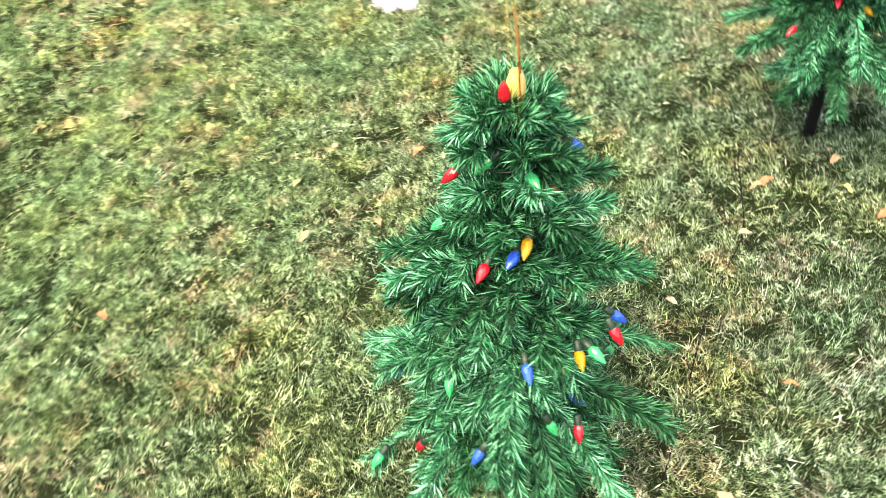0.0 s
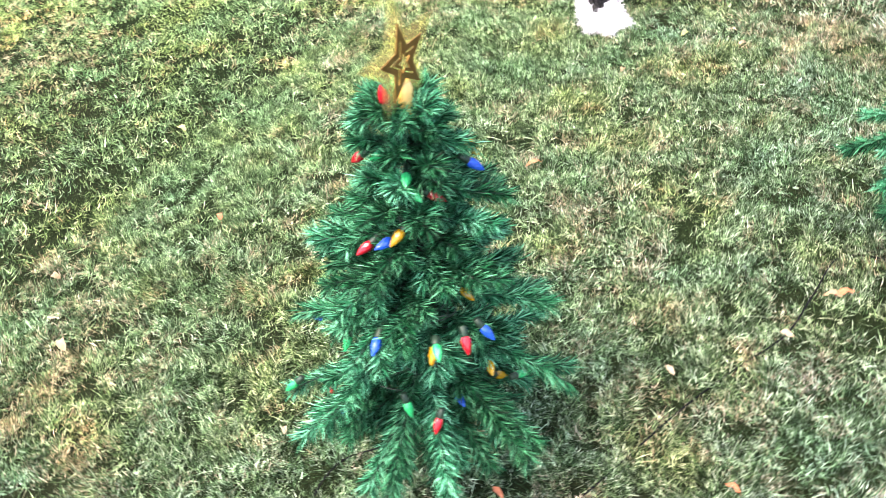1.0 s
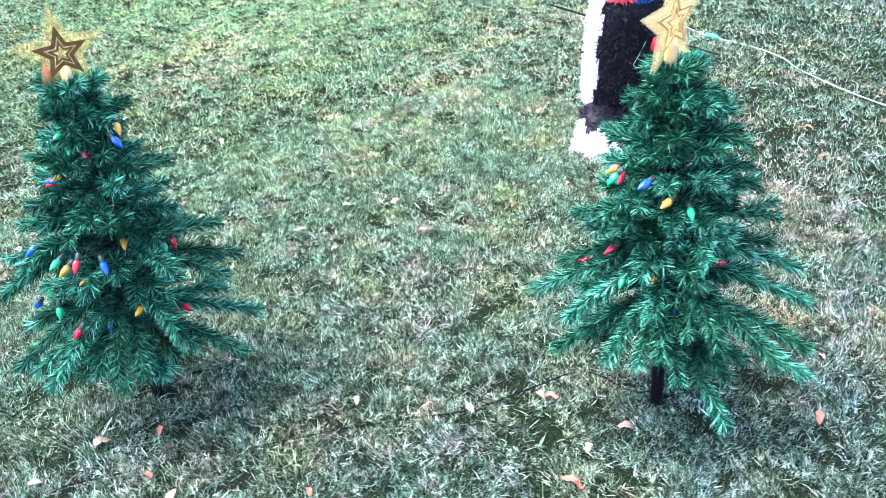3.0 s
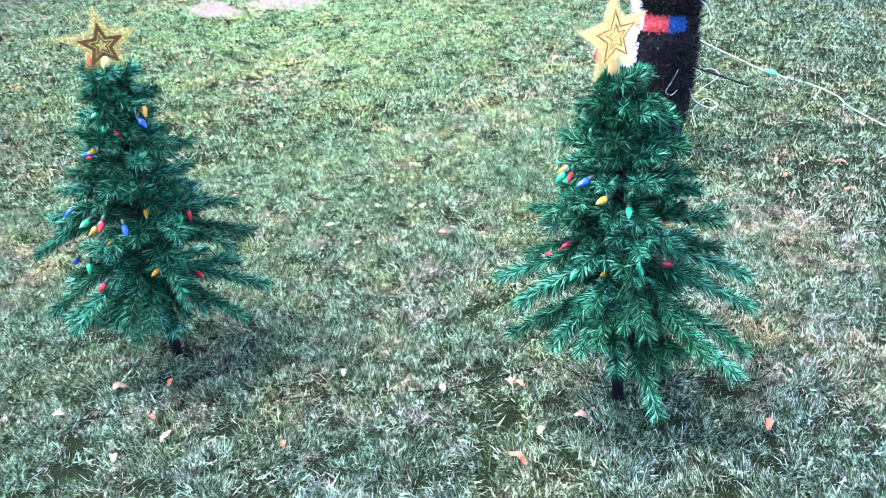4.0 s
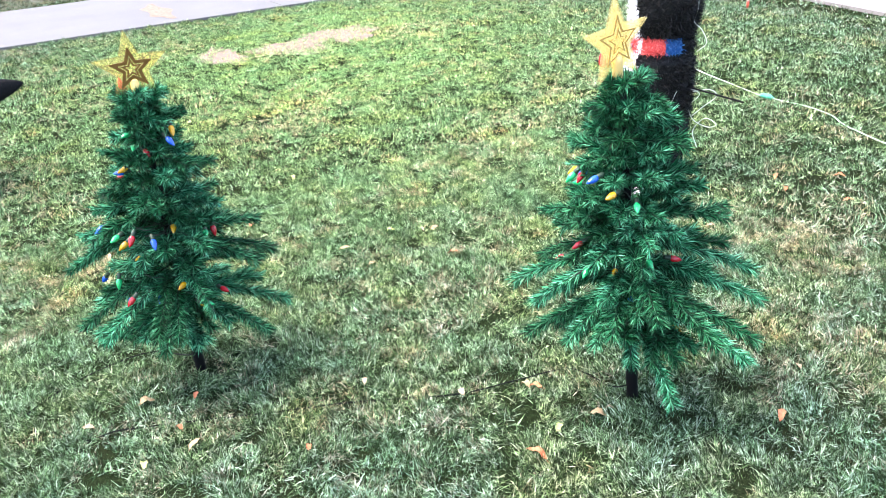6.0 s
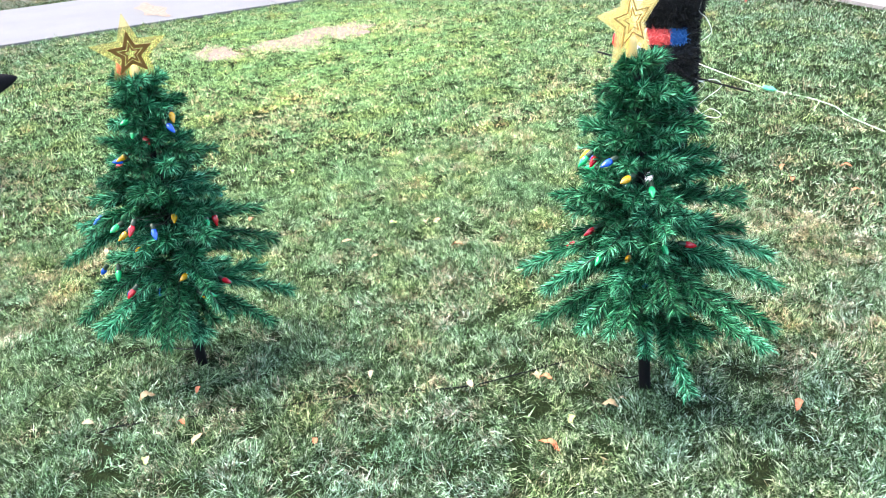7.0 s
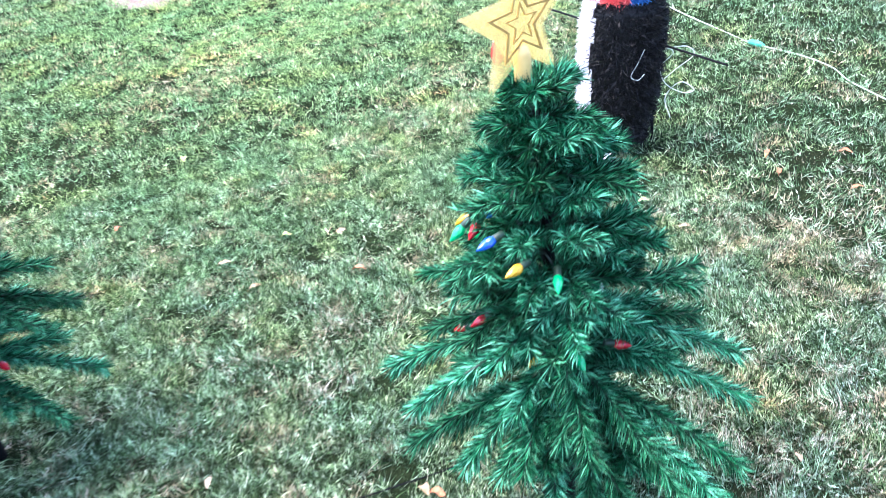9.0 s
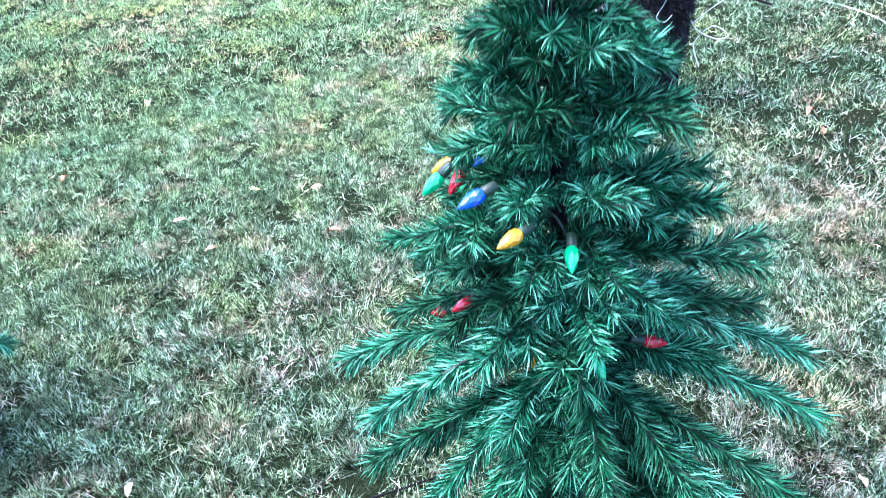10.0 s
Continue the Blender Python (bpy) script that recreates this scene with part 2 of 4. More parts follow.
def tube(bm, points, radius, sides=8, smooth=True):
    """A round tube along points; radius: one, or one a point."""
    pts = [Vector(p) for p in points]
    rad = radius if isinstance(radius, (list, tuple)) else [radius] * len(pts)
    rings, up = [], Vector((0.31, 0.17, 0.93))
    for k, p in enumerate(pts):
        d = (pts[min(k + 1, len(pts) - 1)] - pts[max(k - 1, 0)]).normalized()
        a = d.cross(up if abs(d.dot(up)) < 0.95 else Vector((1, 0, 0))).normalized()
        b = d.cross(a)
        rings.append([bm.verts.new(p + (a * math.cos(w) + b * math.sin(w)) * rad[k]) for w in (2 * math.pi * j / sides for j in range(sides))])
    for r, s in zip(rings, rings[1:]):
        for j in range(sides):
            f = bm.faces.new((r[j], r[(j + 1) % sides], s[(j + 1) % sides], s[j]))
            f.smooth = smooth
    bm.faces.new(rings[0][::-1])
    bm.faces.new(rings[-1])


def smooth_line(points, steps=8):
    """Points of a smooth curve through points (Catmull-Rom)."""
    p = [Vector(v) for v in points]
    p = [p[0] * 2 - p[1], *p, p[-1] * 2 - p[-2]]
    out = []
    for a, b, c, d in zip(p, p[1:], p[2:], p[3:]):
        for k in range(steps):
            t = k / steps
            out.append(0.5 * (2 * b + (c - a) * t + (2 * a - 5 * b + 4 * c - d) * t * t + (3 * b - a - 3 * c + d) * t ** 3))
    return out + [p[-2]]


def empty(name, place, label, category, group="", kind=""):
    ob = new(name)
    ob.empty_display_size = 0.1
    ob.location = place
    return tagged(ob, label, category, group, kind)


# ---- the ground ----
WALK_NEAR, WALK_FAR, ROAD = -7.3, -10.6, -14.0


def drive_edge(x):
    """The y of the driveway's edge at x."""
    return 7.09 - 0.24 * (x + 3.35)


DIRT = [(-4.98, 2.14, 0.45, 0.22), (-4.85, 2.78, 0.4, 0.36), (-5.08, 3.34, 0.42, 0.34)]


def dirt(x, y):
    """How bare the lawn is at x, y (arrays): over 1 is bare."""
    v = np.zeros_like(x)
    wob = 0.35 * np.sin(x * 9 + 2 * np.sin(y * 7)) + 0.3 * np.sin(y * 13 + x * 5)
    for a, b, r, s in DIRT:
        v = np.maximum(v, 2 - np.sqrt(((x - a) / r) ** 2 + ((y - b) / s) ** 2) - 0.25 * wob)
    return v


def sheet(name, x0, x1, y0, y1, z, material, parent=None, label="", thick=0.06):
    bm = bmesh.new()
    bmesh.ops.create_cube(bm, size=1, matrix=Matrix.Translation(((x0 + x1) / 2, (y0 + y1) / 2, z - thick / 2)) @ Matrix.Diagonal((x1 - x0, y1 - y0, thick, 1)))
    bmesh.ops.bevel(bm, geom=bm.edges[:], offset=0.006, segments=1, affect="EDGES")
    return part(name, bm, material, parent, label)


bm = bmesh.new()
bmesh.ops.create_grid(bm, x_segments=40, y_segments=40, size=400)
ground = tagged(part("ground", bm, LAWN), "mown lawn with dry straw patches over soil coloured dark as shade", "lawn", kind="structure")

for k, (a, b, r, s) in enumerate(DIRT):
    bm = bmesh.new()
    ring = []
    for j in range(40):
        w = 2 * math.pi * j / 40
        q = 0.95 + 0.2 * math.sin(3 * w + k) + 0.09 * math.sin(7 * w + 2 * k)
        ring.append(bm.verts.new((a + r * q * math.cos(w), b + s * q * math.sin(w), 0.004 + 0.001 * k)))
    mid = bm.verts.new((a, b, 0.012 + 0.001 * k))
    for j in range(40):
        bm.faces.new((mid, ring[j], ring[(j + 1) % 40])).smooth = True
    tagged(part("ground_bare_patch", bm, SOIL), "bare brown soil patch worn into the lawn", "soil patch", kind="structure")

pavement = empty("pavement", (-9.035, 0, 0), "pale concrete footpath of large slabs", "footpath", kind="structure")
for k in range(-4, 9):
    y = 0.4 + 3.05 * k
    ob = sheet("paving_slab", WALK_FAR + 9.035, WALK_NEAR + 9.035, y + 0.002, y + 3.048, 0.03, CONCRETE, pavement)
bm = bmesh.new()
edge = [bm.verts.new((-8.35 + 0.75 * (1 + 0.2 * math.sin(3 * w)) * math.cos(w), 2.2 + 0.14 * (1 + 0.3 * math.sin(5 * w)) * math.sin(w), 0.034)) for w in (math.pi * j / 14 for j in range(28))]
bm.faces.new(edge)
tagged(part("pavement_soil", bm, SOIL), "thin brown soil spilt across the footpath", "soil patch", kind="structure")
tagged(sheet("road", -22.0, ROAD, -60, 60, 0.012, ASPHALT), "grey asphalt street beyond the verge", "road", kind="structure")
bm = bmesh.new()
top = [bm.verts.new((x, y, 0.028)) for x, y in ((WALK_NEAR + 0.02, drive_edge(WALK_NEAR)), (6.0, drive_edge(6.0)), (6.0, 14.0), (WALK_NEAR + 0.02, 14.0))]
f = bm.faces.new(top)
ext = bmesh.ops.extrude_face_region(bm, geom=[f])
for v in ext["geom"]:
    if isinstance(v, bmesh.types.BMVert):
        v.co.z = -0.05
bmesh.ops.recalc_face_normals(bm, faces=bm.faces[:])
tagged(part("driveway", bm, DRIVE), "pale concrete driveway along the lawn", "driveway", kind="structure")


# x0, x1, y0, y1 of the lawn near the trees, round them, towards the footpath, and beyond
LAWN_ZONES = ((-1.35, 1.65, 0.1, 3.1), (-3.2, 1.9, -0.4, 4.4), (-7.5, 1.7, -0.8, 6.6), (-14.0, 1.5, -0.9, 7.6), (-16.0, 6.0, -7.0, 11.0))


def on_lawn(x, y, zone, rng):
    """Which of the places grow grass: not in a nearer zone, not on paving or bare soil."""
    keep = np.ones(len(x), bool)
    for a0, a1, b0, b1 in LAWN_ZONES[:zone]:
        keep &= ~((x > a0) & (x < a1) & (y > b0) & (y < b1))
    keep &= ~((x > WALK_FAR - 0.02) & (x < WALK_NEAR + 0.02)) & (y < 7.06 - 0.24 * (x + 3.35)) & (x > ROAD)
    return keep & (dirt(x, y) < 1.4 + rng.normal(size=len(x)) * 0.55)


def clump_field(x, y, size, seed):
    """Smooth random values 0 to 1 over the ground, with bumps about as wide as size."""
    cells = np.random.default_rng(seed).uniform(size=(512, 512))
    u, v = x / size, y / size
    i, j = np.floor(u).astype(int), np.floor(v).astype(int)
    a, b = u - i, v - j
    a, b = a * a * (3 - 2 * a), b * b * (3 - 2 * b)
    c = lambda p, q: cells[p % 512, q % 512]
    return (c(i, j) * (1 - a) + c(i + 1, j) * a) * (1 - b) + (c(i, j + 1) * (1 - a) + c(i + 1, j + 1) * a) * b


def clumps(x, y, zone):
    """How thick the turf grows: clumps a hand wide, broken by thin hollows."""
    k = (1.0, 1.0, 1.1, 1.4, 1.6)[zone]
    thin = 0.05 * np.exp(-((x - 0.95) ** 2 + (y - 0.8) ** 2) / 0.45)
    return -thin + 0.74 * clump_field(x + 0.25 * y, y - 0.35 * x, 0.042 * k, 31) + 0.26 * clump_field(x + 0.4 * y, y - 0.3 * x, 0.13 * k, 32)


def grass_tufts():
    """Blades in tufts that lean out from their middles."""
    rng = np.random.default_rng(5)
    feet, length, width, lean, flat = [], [], [], [], []
    for zone, n, each, rad, ln, wd in ((0, 12500, 20, 0.028, 0.031, 0.0022), (1, 5000, 15, 0.036, 0.036, 0.0032)):
        x0, x1, y0, y1 = LAWN_ZONES[zone]
        cx, cy = rng.uniform(x0, x1, n), rng.uniform(y0, y1, n)
        size = rng.gamma(4.0, 0.25, n)
        tall = rng.uniform(0.6, 1.35, n)
        own = rng.uniform(0, 2 * math.pi, n)
        q = np.repeat(np.arange(n), rng.poisson(each * np.clip(size, 0.4, 2.2)))
        w = rng.uniform(0, 2 * math.pi, len(q))
        d = rad * np.sqrt(size[q]) * np.sqrt(rng.uniform(0, 1, len(q))) * 1.15
        x, y = cx[q] + d * np.cos(w), cy[q] + d * np.sin(w)
        keep = on_lawn(x, y, zone, rng) & (clumps(x, y, zone) > rng.uniform(0.18, 0.5, len(x)))
        q, w, d, x, y = q[keep], w[keep], d[keep], x[keep], y[keep]
        m = len(q)
        feet.append(np.stack([x, y, np.full(m, -0.002)], 1))
        length.append(ln * tall[q] * rng.uniform(0.5, 1.25, m))
        width.append(wd * rng.uniform(0.6, 1.35, m))
        mixed = rng.uniform(size=m) < 0.45
        lean.append(np.where(mixed, own[q] + rng.normal(size=m) * 0.5, w + rng.normal(size=m) * 0.7))
        flat.append(np.clip(0.25 + 0.75 * d / (rad * np.sqrt(size[q])) + rng.normal(size=m) * 0.4, 0.05, 1.42))
    foot, length, width, lean, flat = (np.concatenate(v) for v in (feet, length, width, lean, flat))
    n = len(foot)
    way = np.stack([np.sin(flat) * np.cos(lean), np.sin(flat) * np.sin(lean), np.cos(flat)], 1)
    bend = np.stack([np.cos(lean + 0.4), np.sin(lean + 0.4), np.full(n, -0.9)], 1) * (length * rng.uniform(0.05, 0.5, n))[:, None]
    v = blades(foot, way, length, width, bend, rng)
    v[:, :, 2] = np.maximum(v[:, :, 2], 0.001)
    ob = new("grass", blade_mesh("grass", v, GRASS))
    return tagged(ob, "tufts of green lawn grass with bent blades", "grass", kind="stuff")


def grass_sward():
    """The close short sward between and under the tufts."""
    rng = np.random.default_rng(6)
    out = []
    for zone, n, ln, wd in ((0, 600000, 0.027, 0.0024), (1, 340000, 0.031, 0.0035), (2, 620000, 0.034, 0.0046), (3, 170000, 0.045, 0.008), (4, 150000, 0.05, 0.012)):
        x0, x1, y0, y1 = LAWN_ZONES[zone]
        x, y = rng.uniform(x0, x1, n), rng.uniform(y0, y1, n)
        thick = clumps(x, y, zone)
        keep = on_lawn(x, y, zone, rng) & (thick > rng.uniform(0.1, (0.47, 0.45, 0.4, 0.32, 0.28)[zone], n))
        x, y, thick = x[keep], y[keep], thick[keep]
        m = len(x)
        # low swells in the turf, so that it catches the light unevenly
        swell = np.sin(x * 21 + 3 * np.sin(y * 13)) * np.sin(y * 23 + 3 * np.sin(x * 15))
        lean = 4 * math.pi * clump_field(x, y, 0.11, 33) + rng.normal(size=m) * 1.1
        flat = np.clip(rng.normal(0.8, 0.4, m), 0.05, 1.45)
        long = ln * rng.uniform(0.45, 1.3, m) * (0.45 + 1.1 * thick + 0.2 * swell)
        foot = np.stack([x, y, np.maximum(-0.004, 0.004 * swell + 0.03 * (thick - 0.45))], 1)
        way = np.stack([np.sin(flat) * np.cos(lean), np.sin(flat) * np.sin(lean), np.cos(flat)], 1)
        side = np.cross(way, rng.normal(size=(m, 3)))
        side *= (wd * rng.uniform(0.3, 0.7, m) / (np.linalg.norm(side, axis=1) + 1e-9))[:, None]
        out.append(np.stack([foot - side, foot + side, foot + way * long[:, None]], 1))
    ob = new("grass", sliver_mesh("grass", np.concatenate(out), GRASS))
    return tagged(ob, "short green lawn grass mixed with dry straw blades", "grass", kind="stuff")


# ---- the trees ----
def kite_mesh(name, verts, material):
    """A mesh of four-cornered needles: foot, one side, tip, other side. verts: (n, 4, 3)."""
    n = len(verts)
    me = bpy.data.meshes.new(name)
    me.vertices.add(4 * n)
    me.vertices.foreach_set("co", np.ascontiguousarray(verts, dtype=np.float32).ravel())
    me.loops.add(4 * n)
    me.loops.foreach_set("vertex_index", np.arange(4 * n, dtype=np.int32))
    me.polygons.add(n)
    me.polygons.foreach_set("loop_start", np.arange(n, dtype=np.int32) * 4)
    me.polygons.foreach_set("loop_total", np.full(n, 4, dtype=np.int32))
    for m in material:
        me.materials.append(m)
    me.update(calc_edges=True)
    return me


def brush(rng, root, tip, sag, dense=4900, needle=0.034, twigs=2):
    """Corners of the needles of one branch: close bottle brushes round a bent wire and its side twigs."""
    root, tip = np.array(root, float), np.array(tip, float)
    span = np.linalg.norm(tip - root)
    mid = (root + tip) / 2 + np.array([0, 0, sag * span])
    lines = [(root, mid, tip, 0.12)]
    for k in range(twigs):
        u = rng.uniform(0.35, 0.7)
        p = (1 - u) ** 2 * root + 2 * u * (1 - u) * mid + u * u * tip
        d = (tip - p) / (np.linalg.norm(tip - p) + 1e-9)
        w = np.cross(d, (0, 0, 1)) * (1 if k % 2 else -1) * rng.uniform(0.35, 0.75) + rng.normal(size=3) * 0.15
        e = p + (d + w) / np.linalg.norm(d + w) * span * rng.uniform(0.25, 0.4)
        lines.append((p, (p + e) / 2 + np.array([0, 0, 0.01]), e, 0.0))
    out = []
    for a, m, b, u0 in lines:
        size = np.linalg.norm(b - a)
        n = int(size * dense) + 26
        u = np.concatenate([rng.uniform(u0, 1, n - 24), rng.uniform(0.9, 1.0, 24)])[:, None]
        p = (1 - u) ** 2 * a + 2 * u * (1 - u) * m + u * u * b
        d = 2 * (1 - u) * (m - a) + 2 * u * (b - m)
        d /= np.linalg.norm(d, axis=1, keepdims=True) + 1e-9
        r = np.cross(d, rng.normal(size=(n, 3)))
        r /= np.linalg.norm(r, axis=1, keepdims=True) + 1e-9
        # the pressed strips lie more to both sides than above and below
        r *= np.array([1, 1, 0.72])
        way = d * rng.uniform(0.5, 0.9, (n, 1)) + r * rng.uniform(0.7, 1.0, (n, 1)) + rng.normal(size=(n, 3)) * 0.16
        way /= np.linalg.norm(way, axis=1, keepdims=True)
        ln = needle * rng.uniform(0.55, 1.12, n)
        bend = (d * 0.5 + np.array([0, 0, -0.3])) * (ln * rng.uniform(0.0, 0.4, n))[:, None] + rng.normal(size=(n, 3)) * 0.0022
        side = np.cross(way, rng.normal(size=(n, 3)))
        side *= (rng.uniform(0.0007, 0.00115, n) / (np.linalg.norm(side, axis=1) + 1e-9))[:, None]
        half = p + way * (ln * 0.5)[:, None] + bend * 0.22
        out.append(np.stack([p, half + side, p + way * ln[:, None] + bend, half - side], axis=1))
    return np.concatenate(out)


def bulb_meshes():
    """A faceted, pointed cone-shaped bulb and its socket, along +z from the socket's foot."""
    bm = bmesh.new()
    profile = ((0.0065, 0.012), (0.0088, 0.016), (0.0098, 0.022), (0.0088, 0.03), (0.0062, 0.038), (0.0028, 0.045), (0.0008, 0.048))
    rings = []
    for k, (r, z) in enumerate(profile):
        rings.append([bm.verts.new((r * math.cos(w), r * math.sin(w), z)) for w in (2 * math.pi * (j + 0.5 * (k % 2)) / 8 for j in range(8))])
    for k, (a, b) in enumerate(zip(rings, rings[1:])):
        for j in range(8):
            i = (j + 1) % 8
            if k % 2 == 0:
                bm.faces.new((a[j], a[i], b[j])), bm.faces.new((b[j], a[i], b[i]))
            else:
                bm.faces.new((a[j], b[i], b[j])), bm.faces.new((a[j], a[i], b[i]))
    bm.faces.new(rings[0][::-1]), bm.faces.new(rings[-1])
    glass = bpy.data.meshes.new("bulb")
    bm.to_mesh(glass)
    bm.free()
    bm = bmesh.new()
    tube(bm, [(0, 0, -0.008), (0, 0, -0.006), (0, 0, 0.011), (0, 0, 0.0125)], [0.005, 0.0068, 0.0075, 0.0066], 10)
    socket = bpy.data.meshes.new("socket")
    bm.to_mesh(socket)
    bm.free()
    socket.materials.append(SOCKET_PLASTIC)
    return glass, socket


GLASS, SOCKET = bulb_meshes()
GLASSES = {}
for colour_name, m in BULBS.items():
    GLASSES[colour_name] = GLASS.copy()
    GLASSES[colour_name].materials.append(m)


def bulb(tree, colour_name, place, way):
    turn = Vector(way).to_track_quat("Z", "Y").to_matrix().to_4x4()
    ob = new("bulb", GLASSES[colour_name])
    ob.parent = tree
    ob.matrix_local = Matrix.Translation(place) @ turn @ Matrix.Diagonal((0.86, 0.86, 0.86, 1)) @ Matrix.Translation((0, 0, -0.028))
    tagged(ob, colour_name.replace("yellow", "amber") + " faceted light bulb")
    s = new("socket", SOCKET)
    s.parent = ob
    return ob


def star_mesh(bm, radius, inner, depth, z, ridge=0.0, hole=0.0):
    """A five-pointed star in the x-y plane, its first point up: a plate with a raised middle, or a frame round a hole."""
    def ring(scale, zz):
        pts = []
        for j in range(10):
            w = math.pi / 2 + math.pi * j / 5
            r = (radius if j % 2 == 0 else inner) * scale
            pts.append(bm.verts.new((r * math.cos(w), r * math.sin(w), zz)))
        return pts
    lo, hi = ring(1, z), ring(1, z + depth)
    for j in range(10):
        i = (j + 1) % 10
        bm.faces.new((lo[j], lo[i], hi[i], hi[j]))
    if hole:
        li, hj = ring(hole, z), ring(hole, z + depth + ridge)
        for j in range(10):
            i = (j + 1) % 10
            bm.faces.new((hi[j], hi[i], hj[i], hj[j])), bm.faces.new((lo[i], lo[j], li[j], li[i])), bm.faces.new((li[j], hj[j], hj[i], li[i]))
    else:
        top, bot = bm.verts.new((0, 0, z + depth + ridge)), bm.verts.new((0, 0, z))
        for j in range(10):
            i = (j + 1) % 10
            bm.faces.new((hi[j], hi[i], top)), bm.faces.new((lo[i], lo[j], bot))


def star_topper(tree, place, facing, lean, radius, shell, frame_material, hole, label):
    """The star on a tree's tip: two clear amber shells, two bronze frames between them, a holder and a red bulb."""
    m = Matrix.Translation(place) @ pose(0, 0, 0, 0, 0, facing) @ pose(0, 0, 0, 90, 0, 90) @ pose(0, 0, 0, 0, 0, lean)
    bm = bmesh.new()
    tube(bm, [(0, -0.115, 0.0), (0, -0.085, 0.0), (0, -0.045, 0.002), (0, -0.03, 0.003)], [0.007, 0.0125, 0.0125, 0.008], 12)
    star = part("star_topper", bm, HOLDER, tree, label)
    star.matrix_local = m
    for z, flip in ((0.003, 1), (-0.003, -1)):
        bm = bmesh.new()
        star_mesh(bm, radius, radius * 0.43, 0.0012, 0.0, 0.003)
        bmesh.ops.transform(bm, matrix=Matrix.Translation((0, 0, z)) @ Matrix.Diagonal((1, 1, flip, 1)), verts=bm.verts)
        bmesh.ops.recalc_face_normals(bm, faces=bm.faces)
        part("shell", bm, shell, star, "clear amber plastic shell")
    for r, z in ((radius * 0.58, 0.0055), (radius * 0.29, 0.0072)):
        bm = bmesh.new()
        star_mesh(bm, r, r * 0.43, 0.002, z, 0.0, hole)
        bmesh.ops.recalc_face_normals(bm, faces=bm.faces)
        part("frame", bm, frame_material, star, "raised star outline")
    b = new("bulb", GLASSES["red"])
    b.parent = star
    b.matrix_local = pose(-0.03, -0.06, -0.013, -90, 0, 8) @ Matrix.Diagonal((0.85, 0.85, 0.85, 1))
    tagged(b, "red faceted light bulb")
    return star


def envelope(h, top):
    """The radius of a tree's crown at height h; top: how wide its tip is."""
    return float(np.interp(h, (0.1, 0.2, 0.35, 0.5, 0.67, 0.84, 0.93), (0.3, 0.31, 0.27, 0.21, 0.165, top, top * 0.65)))


